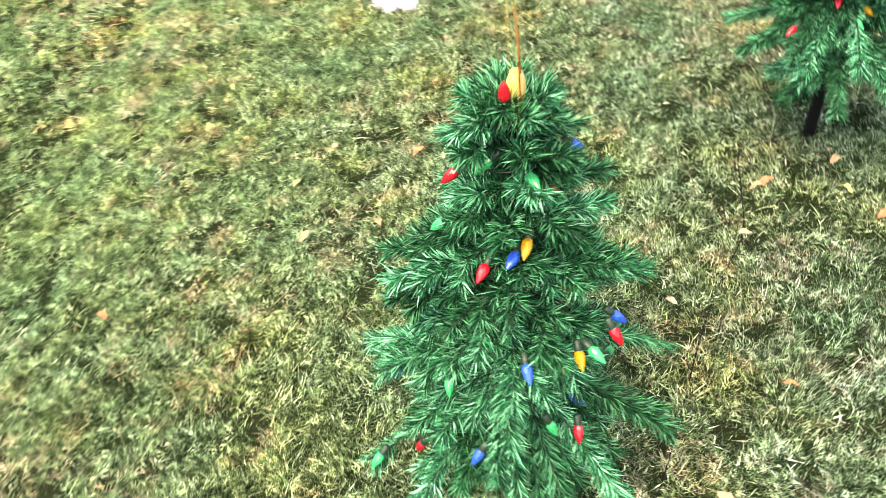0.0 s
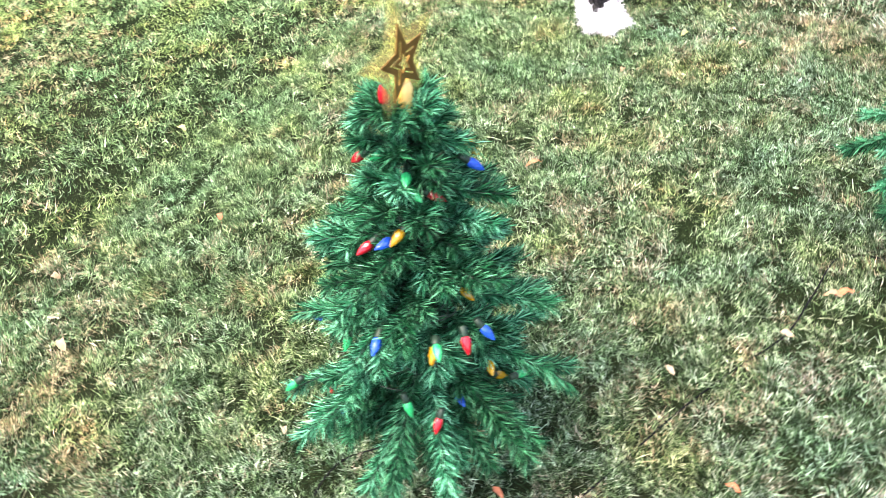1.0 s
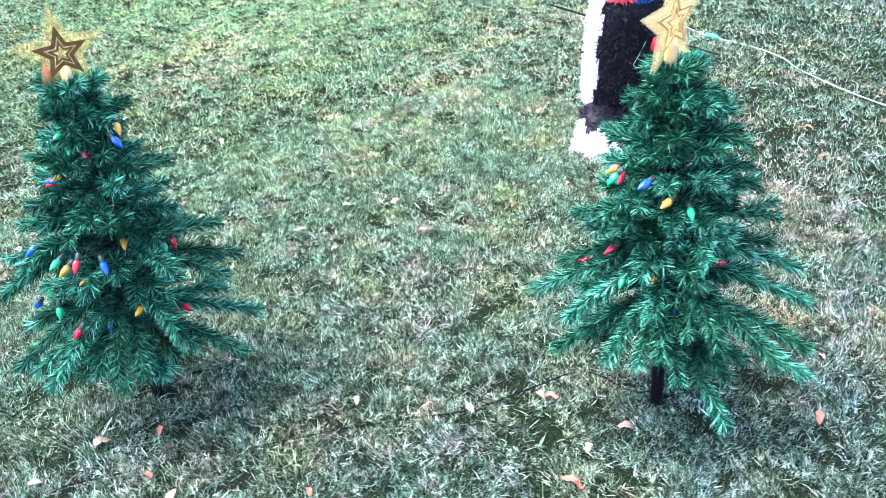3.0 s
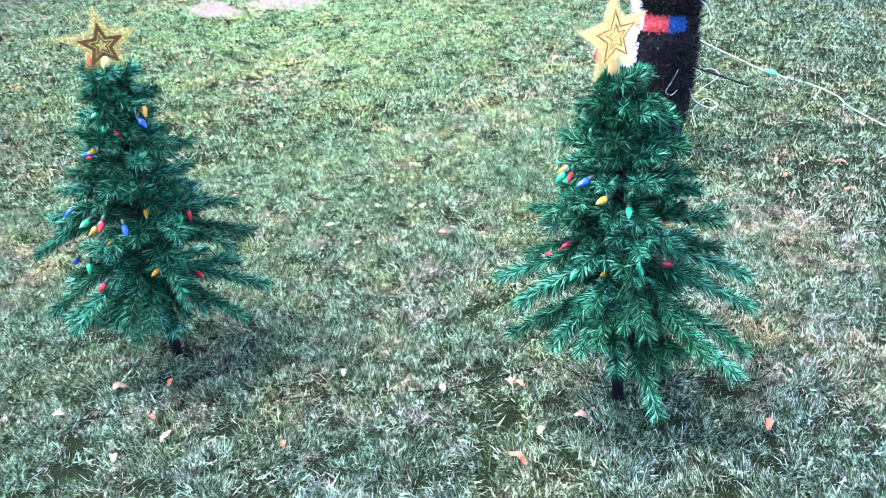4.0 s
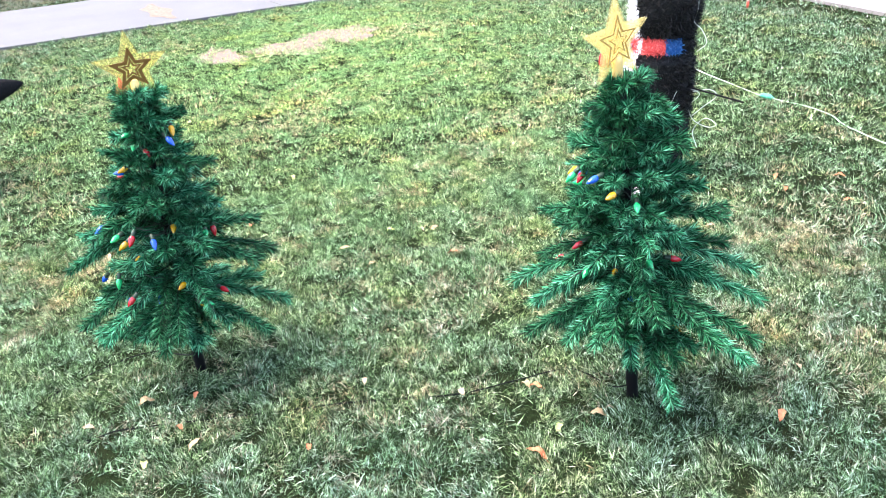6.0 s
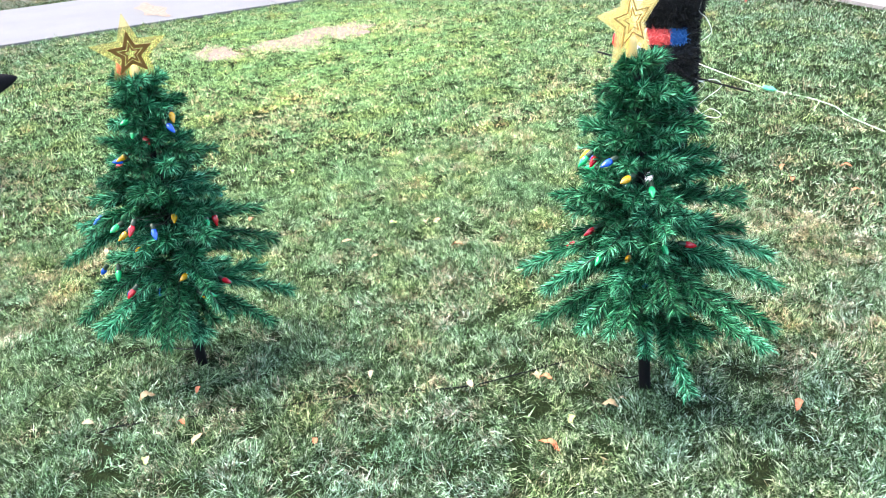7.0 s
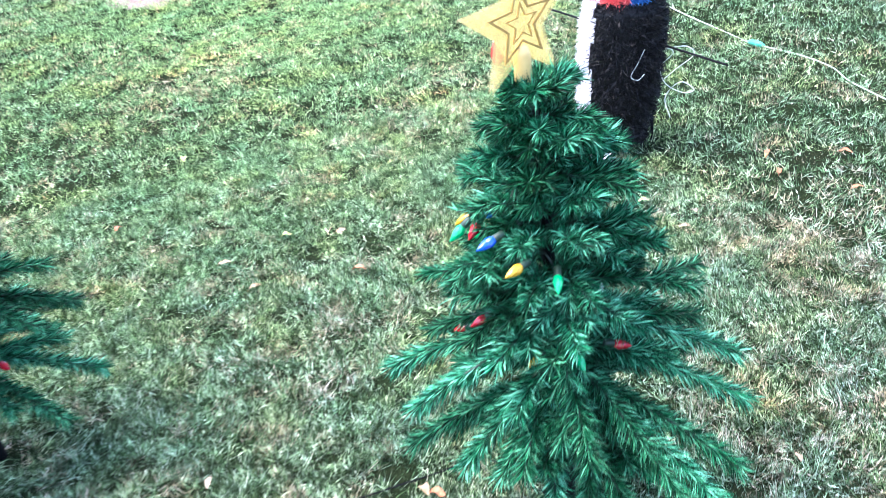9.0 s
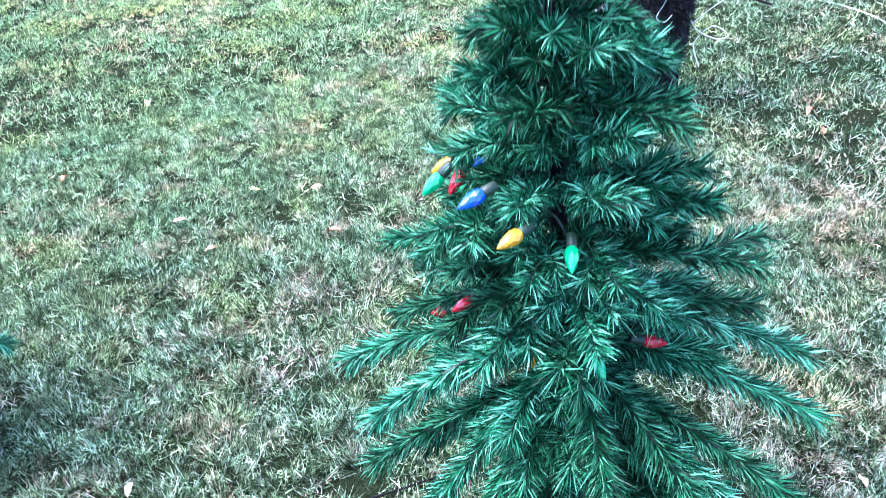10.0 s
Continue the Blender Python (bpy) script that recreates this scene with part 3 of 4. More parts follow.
def pathway_tree(base, lean, limbs, gap, lights, top, label, seed, upper=()):
    """A small artificial tree on a stake. lean: the shift of its tip per metre. limbs: long branches as azimuth, reach and height of
    the tip. lights: colour and place from the foot. gap: azimuth, half width and top of a thin side. upper: short late branches. top: the tip's width."""
    rng = np.random.default_rng(seed)
    tree = empty("christmas_tree", base, label, "christmas tree", "small artificial trees on stakes")

    def stem(h):
        return np.array([lean[0] * h, lean[1] * h, h])

    bm = bmesh.new()
    tube(bm, [stem(h) for h in (-0.12, 0.0, 0.2, 0.5, 0.8, 0.9)], [0.016, 0.016, 0.016, 0.012, 0.007, 0.004], 12)
    part("pole", bm, POLE, tree, "black plastic stake")

    seats = []
    for name, x, y, h in lights:
        p = np.array([x, y, h])
        if np.linalg.norm(p - stem(h)) < 0.5 * envelope(h, top):
            continue  # tucked in behind the needles
        out = p - stem(h - 0.06)
        seats.append((p, out / (np.linalg.norm(out) + 1e-9)))

    def clear(v):
        """The needles that leave the bulbs free: each bulb looks out through a gap between the branches."""
        keep = np.ones(len(v), bool)
        for p, out in seats:
            for k in (1, 2):
                q = v[:, k] - p
                along = q @ out
                off = np.linalg.norm(q - along[:, None] * out, axis=1)
                keep &= ~((along > -0.008) & (along < 0.14) & (off < 0.012 + 0.22 * np.maximum(along, 0)))
        return v[keep]

    def limb(tip, root_h, sag, dense=4900, twigs=2):
        root = stem(root_h)
        v = brush(rng, root, tip, sag, dense, 0.035 if root_h < 0.5 else 0.03, twigs)
        me = kite_mesh("branch", clear(v), [NEEDLE, WIRE])
        bm = bmesh.new()
        bm.from_mesh(me)
        a, b = Vector(root), Vector(tip)
        m = (a + b) / 2 + Vector((0, 0, sag * (b - a).length))
        before = len(bm.faces)
        tube(bm, [(1 - u) ** 2 * a + 2 * u * (1 - u) * m + u * u * b for u in (0, 0.25, 0.5, 0.75, 1)], [0.0032, 0.003, 0.0026, 0.002, 0.0012], 5)
        bm.faces.ensure_lookup_table()
        for f in bm.faces[before:]:
            f.material_index = 1
        bm.to_mesh(me)
        bm.free()
        ob = new("branch", me)
        ob.parent = tree

    for az, reach, h in limbs:
        w = radians(az)
        tip = stem(h) + np.array([reach * math.cos(w), reach * math.sin(w), 0])
        limb(tip, min(0.86, h + 0.02 + 0.22 * reach * (1 if h < 0.45 else -0.6)), 0.1, twigs=0 if h < 0.42 else 1)
    # the filling tiers: shorter, closer branches that lift towards the top
    for h, count in ((0.24, 6), (0.3, 7), (0.36, 7), (0.42, 7), (0.48, 8), (0.54, 8), (0.6, 8), (0.655, 8), (0.71, 7), (0.76, 7), (0.8, 7), (0.835, 6), (0.865, 6), (0.88, 4)):
        turn = rng.uniform(0, 360)
        for k in range(count):
            az = turn + 360 * k / count + rng.normal() * 9
            if abs((az - gap[0] + 180) % 360 - 180) < gap[1] and h < gap[2]:
                continue
            lift = np.interp(h, (0.24, 0.5, 0.8, 0.88), (-0.15, 0.1, 0.4, 0.9)) + rng.normal() * 0.12
            reach = envelope(h + 0.02, top) * rng.uniform(0.55, 0.97) * (0.7 if h < 0.27 else 0.87 if h < 0.42 else 1)
            w = radians(az)
            foot = min(0.89, h + rng.normal() * 0.016)
            tip = stem(foot) + np.array([reach * math.cos(w), reach * math.sin(w), reach * lift])
            tip[2] = min(tip[2], 0.9)
            limb(tip, foot, rng.uniform(0.0, 0.16), twigs=2 if h < 0.8 else 1)

    # close tufts round the stem
    for k in range(26):
        h, w = 0.26 + 0.0235 * k, 2.4 * k
        limb(stem(h + 0.02) + np.array([0.07 * math.cos(w), 0.07 * math.sin(w), 0.03]) * (1 if h < 0.75 else 0.6), h, 0.1, 4600, 0)

    for az, reach, h in upper:
        w = radians(az)
        limb(stem(h) + np.array([reach * math.cos(w), reach * math.sin(w), 0]), h - 0.04, 0.1, twigs=1)

    way = []
    for name, x, y, h in lights:
        p = np.array([x, y, h])
        out = p - stem(h)
        dist = np.linalg.norm(out)
        out /= dist + 1e-9
        d = out + rng.normal(size=3) * (0.45, 0.45, 0.35) + np.array([0, 0, -0.7])
        bulb(tree, name, Vector(p), d)
        way.append((h, p - out * min(dist * 0.6, 0.08) - np.array([0, 0, 0.005])))
    way.sort(key=lambda q: -q[0])
    bm = bmesh.new()
    tube(bm, smooth_line([q[1] for q in way] + [stem(0.2) + (0.02, 0, 0), stem(0.1) + (0.015, 0.01, 0)], 5), 0.0016, 5)
    part("light_string", bm, WIRE, tree, "dark green light wire")
    return tree


LEFT_LIMBS = [
    (-57, 0.205, 0.23), (-117, 0.192, 0.22), (-11, 0.183, 0.245), (13, 0.163, 0.22), (69, 0.301, 0.215), (39, 0.289, 0.197), (81, 0.28, 0.37),
    (81, 0.244, 0.476), (53, 0.247, 0.39), (-29, 0.206, 0.2), (-14, 0.262, 0.27), (-24, 0.29, 0.29), (-87, 0.252, 0.226), (-73, 0.292, 0.3),
    (-54, 0.296, 0.28), (-95, 0.278, 0.43), (-90, 0.219, 0.53), (-107, 0.177, 0.58), (26, 0.154, 0.71), (67, 0.162, 0.685), (8, 0.281, 0.33),
    (15, 0.228, 0.5), (-125, 0.271, 0.25), (-149, 0.269, 0.265), (-156, 0.231, 0.45), (-164, 0.184, 0.62), (108, 0.278, 0.3), (159, 0.27, 0.3),
    (-174, 0.083, 0.85), (28, 0.102, 0.81), (-45, 0.2, 0.24), (-75, 0.2, 0.22), (28, 0.19, 0.23),
]
LEFT_LIGHTS = [
    ("green", 0.080, -0.056, 0.793), ("blue", 0.057, -0.179, 0.545), ("blue", -0.030, -0.199, 0.364), ("yellow", 0.166, -0.015, 0.368), ("green", 0.202, 0.040, 0.312),
    ("blue", 0.143, 0.043, 0.771), ("blue", 0.066, 0.138, 0.546), ("yellow", 0.133, 0.054, 0.795), ("red", 0.104, -0.017, 0.741), ("yellow", 0.065, -0.084, 0.699),
    ("blue", 0.045, -0.093, 0.687), ("red", 0.002, -0.090, 0.662), ("red", 0.148, 0.104, 0.500), ("green", 0.162, 0.079, 0.502), ("yellow", 0.125, 0.002, 0.524),
    ("green", 0.156, -0.152, 0.546), ("yellow", 0.134, -0.135, 0.513), ("red", 0.188, -0.116, 0.542), ("blue", 0.197, -0.063, 0.521), ("green", 0.089, -0.169, 0.390),
]
LEFT_LIGHTS += [
    ("red", 0.131, 0.102, 0.306), ("blue", 0.127, 0.041, 0.285), ("red", 0.130, -0.152, 0.346), ("blue", 0.132, -0.075, 0.332), ("red", -0.032, -0.021, 0.784),
    ("green", -0.058, -0.024, 0.698), ("yellow", 0.105, -0.099, 0.457), ("yellow", 0.157, 0.035, 0.290), ("green", 0.015, -0.030, 0.805), ("yellow", 0.002, -0.073, 0.232),
    ("blue", -0.058, -0.146, 0.264), ("red", -0.136, -0.118, 0.271), ("green", -0.205, -0.153, 0.288), ("blue", -0.157, -0.077, 0.429), ("green", -0.069, -0.112, 0.430),
    ("green", 0.085, -0.045, 0.76),
]
RIGHT_LIMBS = [
    (26, 0.322, 0.285), (12, 0.335, 0.275), (45, 0.313, 0.345), (55, 0.3, 0.402), (57, 0.23, 0.475), (47, 0.226, 0.56), (-19, 0.28, 0.18),
    (-39, 0.215, 0.26), (-122, 0.29, 0.387), (-98, 0.261, 0.38), (-104, 0.275, 0.277), (-61, 0.216, 0.3), (-131, 0.218, 0.44), (-122, 0.2, 0.58),
    (-117, 0.136, 0.7), (47, 0.171, 0.64), (30, 0.142, 0.75), (-128, 0.07, 0.84), (40, 0.091, 0.84), (-2, 0.314, 0.34), (-25, 0.265, 0.4),
    (87, 0.271, 0.3), (150, 0.263, 0.32), (-162, 0.259, 0.35), (-77, 0.235, 0.3), (-49, 0.236, 0.34),
]
RIGHT_LIGHTS = [
    ("red", -0.028, -0.148, 0.674), ("yellow", 0.101, -0.159, 0.667), ("red", 0.106, 0.036, 0.456), ("green", 0.134, -0.068, 0.482), ("green", -0.007, -0.150, 0.427),
    ("red", -0.149, -0.127, 0.409), ("blue", 0.057, -0.176, 0.698), ("green", -0.021, -0.181, 0.684), ("yellow", -0.048, -0.153, 0.687), ("blue", -0.117, -0.076, 0.643),
    ("green", -0.007, -0.073, 0.304), ("blue", 0.098, -0.086, 0.373), ("red", -0.06, -0.135, 0.479), ("green", 0.11, -0.09, 0.624), ("yellow", 0.033, -0.091, 0.423),
    ("blue", 0.077, 0.013, 0.205), ("yellow", 0.093, 0.063, 0.247), ("green", -0.075, -0.12, 0.64),
]


def trees():
    a = pathway_tree((0.052, 0.861, 0), (0.068, -0.004), LEFT_LIMBS, (60, 20, 0.45), LEFT_LIGHTS, 0.085,
                     "small green artificial christmas tree with coloured bulbs staked in lawn", 11)
    star_topper(a, (0.063, -0.002, 0.958), 0, 0, 0.1, CLEAR_SHELL, BRONZE, 0.6, "clear amber star topper with dark bronze frames")
    b = pathway_tree((0.911, 1.866, 0), (0.009, -0.056), RIGHT_LIMBS, (-40, 45, 0.3), RIGHT_LIGHTS, 0.085,
                     "small green artificial christmas tree with wide flat lower branches", 23, ((55, 0.115, 0.8), (66, 0.13, 0.74), (48, 0.13, 0.76)))
    for az, dist, h in ((-12, 0.036, 0.83), (20, 0.07, 0.55)):
        w = radians(az)
        bm = bmesh.new()
        x, y = dist * math.cos(w), dist * math.sin(w)
        tube(bm, [(x, y, h - 0.008), (x, y, h - 0.006), (x + 0.003, y, h + 0.006), (x + 0.004, y, h + 0.008)], [0.0025, 0.004, 0.004, 0.0025], 8)
        part("clip", bm, WHITE_WIRE, b, "small white plastic clip")
    star_topper(b, (0.002, -0.07, 0.986), 8, 4, 0.104, SHELL, OCHRE, 0.86, "pale amber star topper with thin raised outlines")


trees()


# ---- the lawn figures ----
def tufted(name, rings, paint, materials, hair, count, seed, extra=(), limbs=()):
    """One mesh of a stuffed, tufted figure: a skin through ellipses (x, y, z, a, b, turn) and a pile of short strands.
    extra: more such lists of rings. limbs: loops of corners of further limbs, each with its material's number.
    paint: gives a material's number for a point."""
    rng = np.random.default_rng(seed)
    bm = bmesh.new()
    sides = 44

    def skin(loops, number):
        made = []
        for p, q in zip(loops, loops[1:]):
            for j in range(len(p)):
                f = bm.faces.new((p[j], p[(j + 1) % len(p)], q[(j + 1) % len(p)], q[j]))
                f.smooth = True
                made.append(f)
        made += [bm.faces.new(loops[0][::-1]), bm.faces.new(loops[-1])]
        for f in made:
            f.material_index = paint(f.calc_center_median()) if number is None else number
            if number is not None:
                fixed.add(f)

    fixed = set()
    for lot in (rings, *extra):
        fine = []
        for p, q in zip(lot, lot[1:]):
            fine += [tuple(c + (d - c) * k / 3 for c, d in zip(p, q)) for k in range(3)]
        loops = []
        for x, y, z, a, b, turn in fine + [lot[-1]]:
            t = radians(turn)
            loop = []
            for j in range(sides):
                w = 2 * math.pi * j / sides
                u, v = a * math.cos(w), b * math.sin(w)
                loop.append(bm.verts.new((x + u * math.cos(t) - v * math.sin(t), y + u * math.sin(t) + v * math.cos(t), z)))
            loops.append(loop)
        skin(loops, None)
    for loops, number in limbs:
        skin([[bm.verts.new(p) for p in loop] for loop in loops], number)
    bmesh.ops.recalc_face_normals(bm, faces=bm.faces)
    faces = [f for f in bm.faces if len(f.verts) == 4 or f.calc_center_median().z > 0.03]
    area = np.array([f.calc_area() for f in faces])
    pick = rng.choice(len(faces), count, p=area / area.sum())
    foot, norm, idx = np.empty((count, 3)), np.empty((count, 3)), np.empty(count, int)
    for k, i in enumerate(pick):
        f = faces[i]
        u = rng.dirichlet([1] * len(f.verts))
        p = sum((v.co * c for v, c in zip(f.verts, u)), Vector())
        foot[k], norm[k], idx[k] = p, f.normal, f.material_index if f in fixed else paint(p)
    way = norm * 0.8 + rng.normal(size=(count, 3)) * 0.55 + np.array([0, 0, -0.25])
    way /= np.linalg.norm(way, axis=1, keepdims=True)
    ln = hair * rng.uniform(0.5, 1.2, count)
    v = blades(foot, way, ln, rng.uniform(0.0016, 0.003, count), norm * 0, rng)
    me = blade_mesh("pile", v, materials, idx)
    bm.from_mesh(me)
    bpy.data.meshes.remove(me)
    return part(name, bm, materials)


def scarf_penguin():
    """Upright tinsel figure: black back, white front, a checked scarf, a white foot under a black cuff."""
    cx, cy = -0.44, 3.07
    front = -150.0

    def paint(p):
        full = math.degrees(math.atan2(p[1] - cy, p[0] - cx))
        az = (full - front + 180) % 360 - 180
        if p[2] < 0.155 and p[1] < cy - 0.145 and p[0] > cx - 0.03:
            return 0 if p[2] > 0.085 + 0.02 * math.sin(p[0] * 60) else 1
        if 0.568 < p[2] < 0.63 and -200 < full < 14:
            return 3 if full > -17 else 2 if full > -70 else 1 if full > -88 else 2 if full > -125 else 3
        return 1 if abs(az) < 66 + 6 * math.sin(p[2] * 30) else 0

    rings = [(cx + 0.02, cy, 0.05, 0.06, 0.06, 0), (cx + 0.02, cy, 0.06, 0.12, 0.11, 0)]
    for z, r in ((0.12, 0.135), (0.2, 0.145), (0.3, 0.15), (0.4, 0.15), (0.48, 0.148), (0.53, 0.144), (0.55, 0.132), (0.59, 0.137), (0.63, 0.128), (0.68, 0.142), (0.72, 0.15), (0.8, 0.148), (0.88, 0.125), (0.93, 0.085), (0.95, 0.03)):
        rings.append((cx + 0.03 * z, cy + 0.06 * z, z, r * 0.95, r * 0.9, front))
    foot = [(cx + 0.125 - 0.6 * z, cy - 0.22 + 0.6 * z, z, a, b, 38) for z, a, b in ((0.0, 0.08, 0.066), (0.02, 0.086, 0.07), (0.05, 0.078, 0.066), (0.085, 0.066, 0.06), (0.12, 0.062, 0.058), (0.145, 0.04, 0.036))]
    toes = []
    for turn in (-48, 0, 48):
        w = radians(-58 + turn)
        tx, ty = cx + 0.125 + 0.085 * math.cos(w), cy - 0.22 + 0.075 * math.sin(w)
        toes.append([(tx, ty, z, r * 1.3, r, -58 + turn) for z, r in ((0.0, 0.02), (0.012, 0.025), (0.03, 0.02), (0.04, 0.006))])
    ob = tufted("penguin_figure", rings, paint, [BLACK_FUR, WHITE_FUR, RED_FUR, BLUE_FUR], 0.028, 26000, 3, (foot, *toes))
    return tagged(ob, "black and white tinsel penguin figure with red and blue scarf", "lawn figure")


def plush_penguin():
    """Round black plush figure with a red scarf and one flipper held out."""
    cx, cy = -2.5, 0.05

    def paint(p):
        return 1 if math.hypot(p[0] - cx, p[1] - cy) > 0.257 and 0.44 < p[2] < 0.56 else 0

    rings = [(cx, cy, z, r, r, 0) for z, r in ((0.0, 0.18), (0.02, 0.23), (0.08, 0.27), (0.16, 0.29), (0.25, 0.295), (0.33, 0.285), (0.4, 0.265), (0.47, 0.24), (0.53, 0.21), (0.62, 0.2), (0.7, 0.19), (0.78, 0.15), (0.83, 0.09), (0.85, 0.02))]
    neck = [(cx, cy, z, r, r, 0) for z, r in ((0.455, 0.22), (0.46, 0.255), (0.48, 0.27), (0.52, 0.265), (0.545, 0.25), (0.55, 0.2))]

    def limb(points, depth, sides=16):
        """Loops round a flat limb: points are x, y, z and half the height."""
        return [[Vector((x + depth * h * math.cos(w), y + 0.1 * h * math.sin(w), z + h * math.sin(w))) for w in (2 * math.pi * j / sides for j in range(sides))] for x, y, z, h in points]

    flipper = limb([(cx + 0.1, cy + 0.13, 0.505, 0.085), (cx + 0.12, cy + 0.24, 0.505, 0.088), (cx + 0.13, cy + 0.33, 0.505, 0.075), (cx + 0.13, cy + 0.42, 0.508, 0.056), (cx + 0.13, cy + 0.48, 0.515, 0.036), (cx + 0.13, cy + 0.52, 0.522, 0.016), (cx + 0.13, cy + 0.535, 0.524, 0.005)], 0.5)
    end = []
    for k in range(7):
        u = k / 6
        c = Vector((cx + 0.24 + 0.05 * math.sin(math.pi * u), cy + 0.11 + 0.13 * u, 0.56 - 0.15 * u))
        end.append([c + Vector((0.018 * math.cos(w), 0.042 * math.sin(w), 0.03 * math.sin(w))) for w in (2 * math.pi * j / 12 for j in range(12))])
    ob = tufted("penguin_figure", rings, paint, [BLACK_CLOTH, RED_CLOTH], 0.013, 18000, 4, (neck,), ((flipper, 0), (end, 1)))
    return tagged(ob, "round black plush penguin figure with a red scarf", "lawn figure")


scarf_penguin()
plush_penguin()


# ---- rods, stakes and cables ----
def cable(name, points, radius, material, label):
    bm = bmesh.new()
    tube(bm, smooth_line(points, 8), radius, 6)
    return tagged(part(name, bm, material), label, "cable")


def rod(name, a, b, radius, material, label, category):
    bm = bmesh.new()
    a, b = Vector(a), Vector(b)
    tube(bm, [a, a.lerp(b, 0.02), a.lerp(b, 0.98), b], [radius * 0.5, radius, radius, radius * 0.5], 8)
    return tagged(part(name, bm, material), label, category)


rod("support_stake", (-0.385, 3.215, -0.05), (-0.4, 3.2, 0.5), 0.006, POLE, "thin black metal stake behind the tinsel penguin", "stake")
rod("metal_rod", (-0.87, 3.08, 0.45), (0.01, 3.165, 0.4), 0.004, POLE, "thin black rod stuck through the tinsel penguin", "rod")

stake = empty("striped_stake", (-3.1, 6.43, 0), "thin white and red striped garden stake in the lawn", "stake")
for k in range(6):
    bm = bmesh.new()
    tube(bm, [(0, 0, 0.07 * k), (0, 0, 0.07 * (k + 1))], 0.011, 10)
    part("stripe", bm, STAKE_RED if k in (0, 3) else STAKE_WHITE, stake)

cable("extension_cable", [(-2.1, 4.62, 0.004), (-1.85, 4.58, 0.01), (-1.55, 4.49, 0.014), (-1.25, 4.42, 0.012), (-0.98, 4.353, 0.012)], 0.0026, WHITE_WIRE, "white light cord lying behind the tinsel penguin")
cable("extension_cable", [(-0.9, 4.352, 0.012), (-0.68, 4.358, 0.014), (-0.46, 4.3, 0.02), (-0.26, 4.2, 0.016), (0.25, 4.08, 0.012), (1.0, 4.1, 0.0)], 0.0026, PALE_GREEN_WIRE, "pale green extension cord lying on the lawn")
bm = bmesh.new()
tube(bm, [(-0.99, 4.353, 0.014), (-0.97, 4.353, 0.016), (-0.92, 4.352, 0.016), (-0.89, 4.352, 0.014)], [0.007, 0.014, 0.016, 0.007], 10)
tagged(part("cable_plug", bm, PLUG_GREEN), "green plug joining two cords on the lawn", "plug")
cable("light_cord", [(-0.288, 3.17, 0.92), (-0.28, 3.17, 0.76), (-0.29, 3.16, 0.69), (-0.268, 3.18, 0.66), (-0.255, 3.2, 0.6), (-0.29, 3.18, 0.56)], 0.0017, WHITE_WIRE, "white light cord hanging down the tinsel penguin")
bm = bmesh.new()
tube(bm, [(-0.335, 3.13, 0.63), (-0.335, 3.13, 0.635), (-0.335, 3.13, 0.665), (-0.335, 3.13, 0.67)], [0.006, 0.01, 0.01, 0.006], 8)
tagged(part("cord_plug", bm, WHITE_WIRE), "small white plug on the penguin's light cord", "plug")
cable("light_cord", [(-0.285, 3.075, 0.41), (-0.292, 3.05, 0.36), (-0.3, 3.03, 0.32), (-0.287, 3.05, 0.305), (-0.277, 3.07, 0.325)], 0.0014, WHITE_WIRE, "white light cord looped on the tinsel penguin")
cable("light_cord", [(-0.33, 3.17, 0.4), (-0.29, 3.21, 0.37), (-0.33, 3.19, 0.31), (-0.31, 3.2, 0.25), (-0.26, 3.24, 0.22), (-0.23, 3.26, 0.235), (-0.27, 3.23, 0.26), (-0.31, 3.2, 0.2), (-0.28, 3.2, 0.13)], 0.0016, WHITE_WIRE, "white light cord with loose loops beside the tinsel penguin")
cable("light_cord", [(-0.31, 3.19, 0.38), (-0.26, 3.24, 0.39), (-0.24, 3.26, 0.36), (-0.28, 3.22, 0.31), (-0.31, 3.19, 0.27)], 0.0016, WHITE_WIRE, "white light cord with loose loops beside the tinsel penguin")
cable("ground_cable", [(0.915, 1.855, 0.05), (0.85, 1.84, 0.012), (0.715, 1.8, 0.01), (0.68, 1.64, 0.013), (0.648, 1.477, 0.012), (0.573, 1.343, 0.004), (0.494, 1.175, 0.007), (0.421, 0.985, 0.008), (0.36, 0.83, 0.011), (0.312, 0.729, 0.007), (0.288, 0.647, 0.012), (0.262, 0.576, 0.012), (0.253, 0.503, 0.006), (0.21, 0.4, 0.004)], 0.002, POLE, "thin black light cable lying in the grass")
cable("ground_cable", [(0.056, 0.855, 0.09), (0.0, 0.84, 0.03), (-0.12, 0.74, 0.014), (-0.115, 0.6, 0.012), (-0.04, 0.44, 0.014), (0.07, 0.31, 0.012)], 0.002, POLE, "thin black light cable lying in the grass")


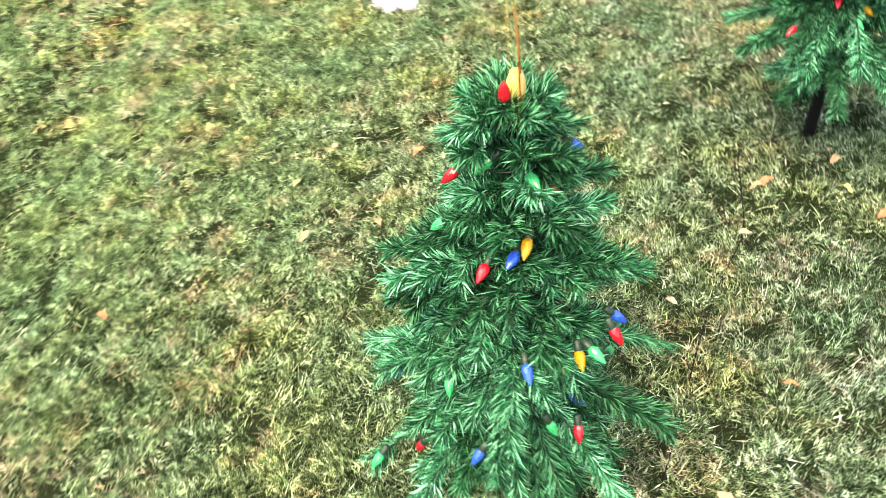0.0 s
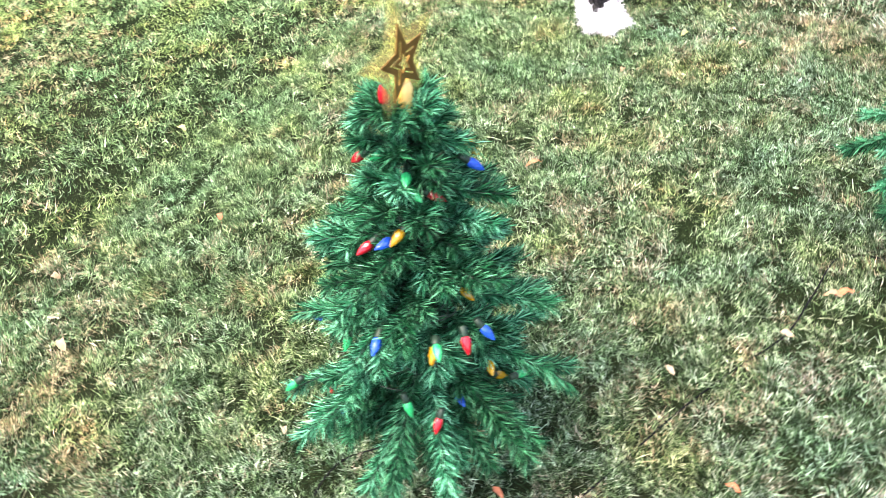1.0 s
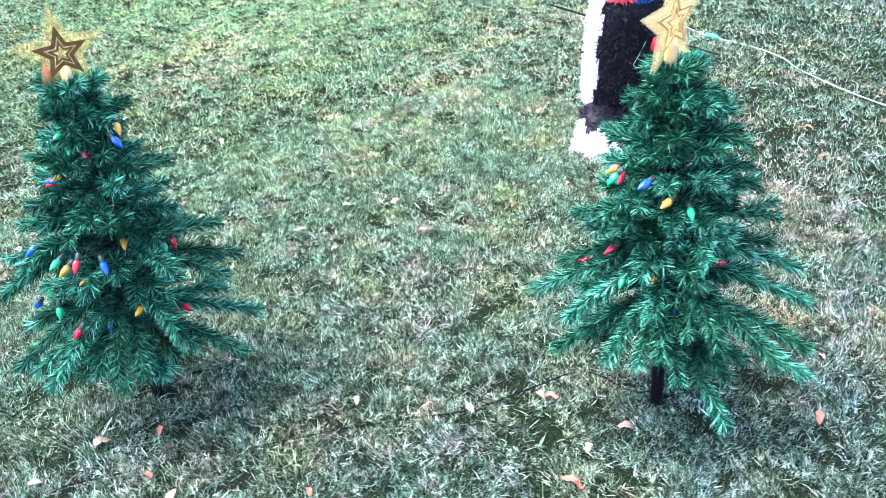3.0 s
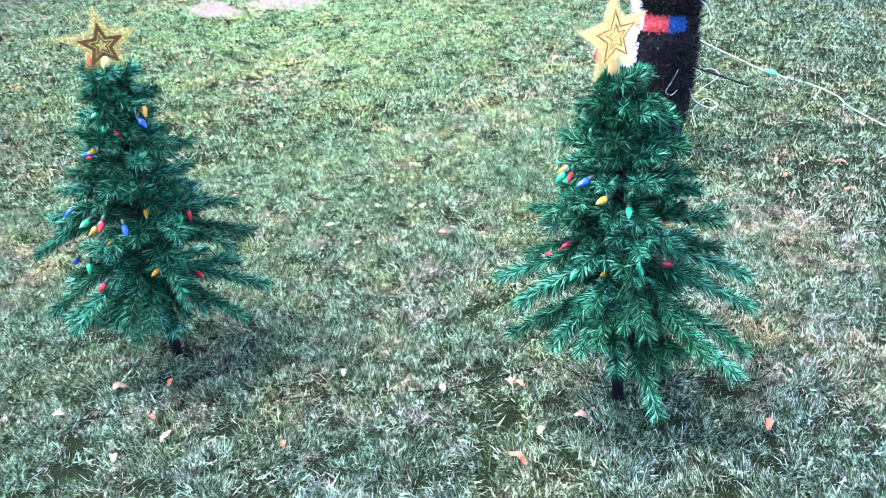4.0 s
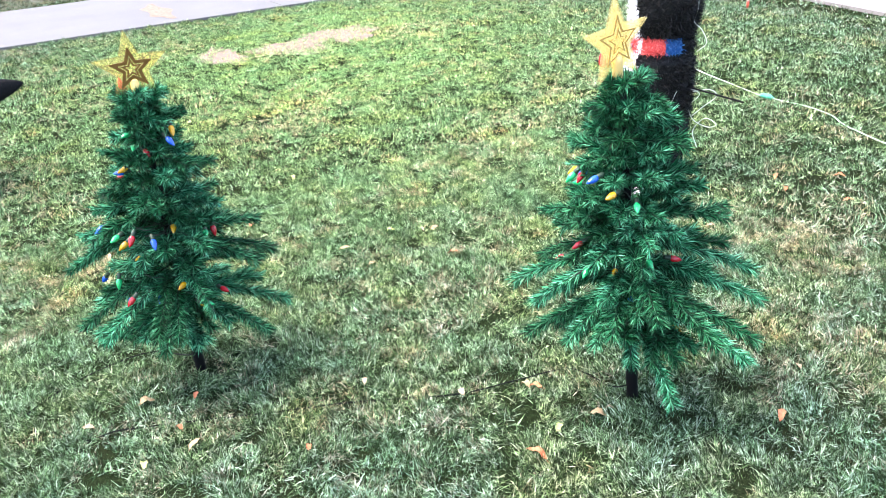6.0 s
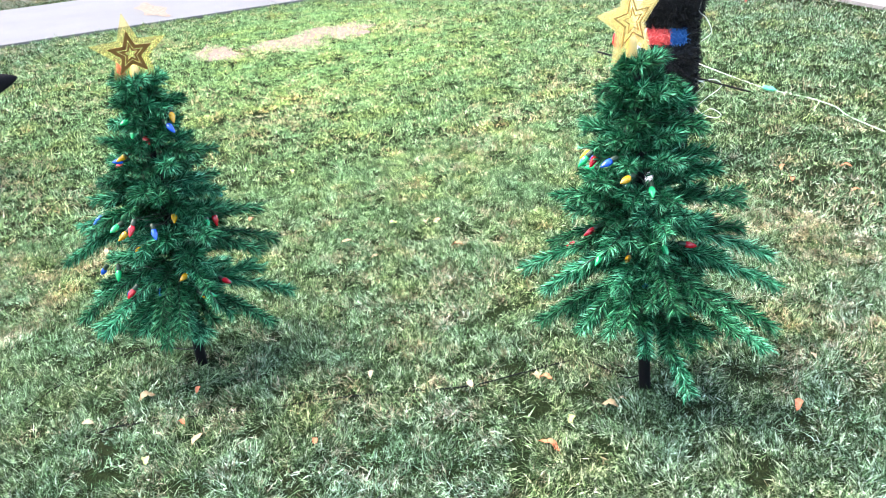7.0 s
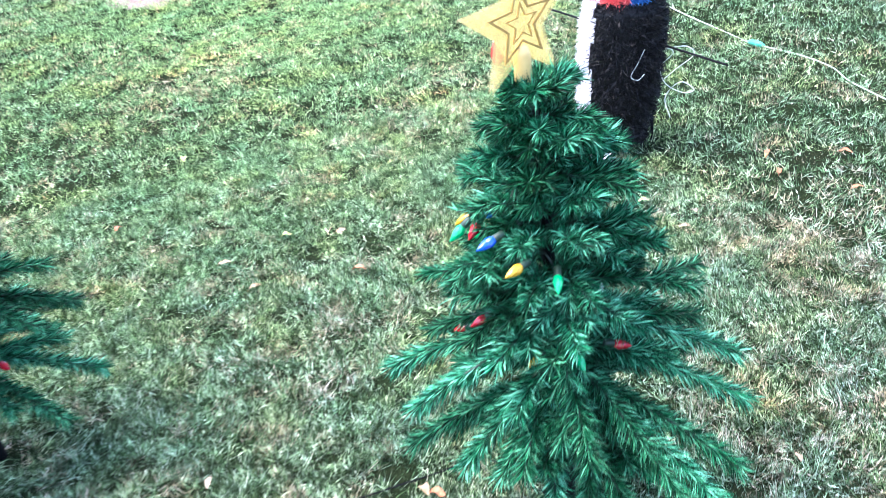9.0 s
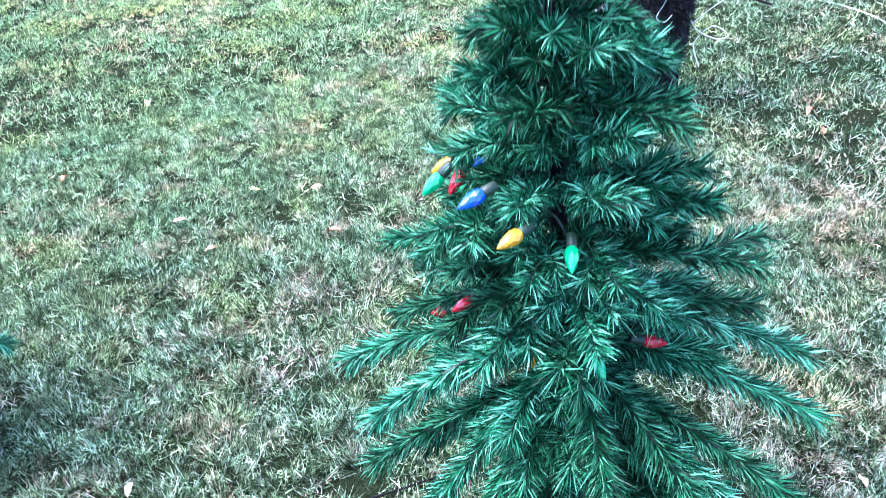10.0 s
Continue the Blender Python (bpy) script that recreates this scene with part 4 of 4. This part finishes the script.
# ---- fallen leaves ----
def leaf_mesh(seed, material):
    rng = np.random.default_rng(seed)
    bm = bmesh.new()
    n = 7
    rows = []
    for k in range(n + 1):
        u = k / n
        w = 0.24 * math.sin(math.pi * min(1, u * 0.97 + 0.03)) ** 0.8 * (0.7 + 0.5 * rng.random())
        curl = 0.2 * math.sin(math.pi * u) + 0.16 * rng.random()
        rows.append([bm.verts.new((u - 0.5, -w, curl + 0.1 * w)), bm.verts.new((u - 0.5, 0.03 * math.sin(5 * u), curl - 0.06)), bm.verts.new((u - 0.5, w, curl + 0.2 * w))])
    for a, b in zip(rows, rows[1:]):
        for j in range(2):
            bm.faces.new((a[j], b[j], b[j + 1], a[j + 1])).smooth = True
    tube(bm, [(-0.5, 0, 0.05), (-0.62, 0.03, 0.03), (-0.72, 0.02, 0.02)], 0.012, 4)
    me = bpy.data.meshes.new("leaf")
    bm.to_mesh(me)
    bm.free()
    me.materials.append(material)
    return me


LEAF_MESHES = [[leaf_mesh(7 * k + j, m) for j in range(2)] for k, m in enumerate(LEAVES)]
LEAF_NAMES = ("tan", "orange brown", "pale", "yellow green")


def leaves(rows, size, kind):
    for k, (x, y) in enumerate(rows):
        ob = new("fallen_leaf", LEAF_MESHES[kind][k % 2])
        s = size * random.uniform(0.8, 1.25)
        ob.matrix_world = pose(x, y, 0.016, random.uniform(-14, 14), random.uniform(-14, 14), random.uniform(0, 360)) @ Matrix.Diagonal((s, s, s, 1))
        tagged(ob, f"{LEAF_NAMES[kind]} dry fallen leaf lying on the grass", "leaf", "fallen leaves")


leaves([(0.176, 0.677), (-0.275, 1.593), (0.72, 1.64), (-0.44, 1.94), (-1.0, 0.728), (-1.425, 0.308), (0.938, 1.728), (0.464, 0.759), (-1.24, 0.909), (-0.472, 1.554), (-0.12, 2.515)], 0.042, 0)
leaves([(0.99, 1.497)], 0.064, 1)
leaves([(0.642, 1.016), (0.225, 0.811), (0.358, 0.737), (-0.183, 1.888), (-0.958, 1.311), (0.358, 3.416), (0.154, 3.616), (-0.002, 3.405), (0.117, 3.323), (1.204, 2.11), (0.745, 1.655)], 0.04, 1)
leaves([(0.44, 1.262), (0.65, 1.472), (-1.345, 0.194), (-0.283, 0.753), (0.211, 0.511), (-0.44, 1.938), (0.213, 2.821), (0.157, 2.91), (0.937, 1.77), (1.071, 2.323)], 0.03, 2)
leaves([(-0.838, 2.315), (-0.531, 1.783), (0.476, 0.621), (0.933, 1.608), (-1.433, 1.652), (0.002, 3.392), (0.004, 2.836)], 0.04, 3)

grass_tufts()
grass_sward()
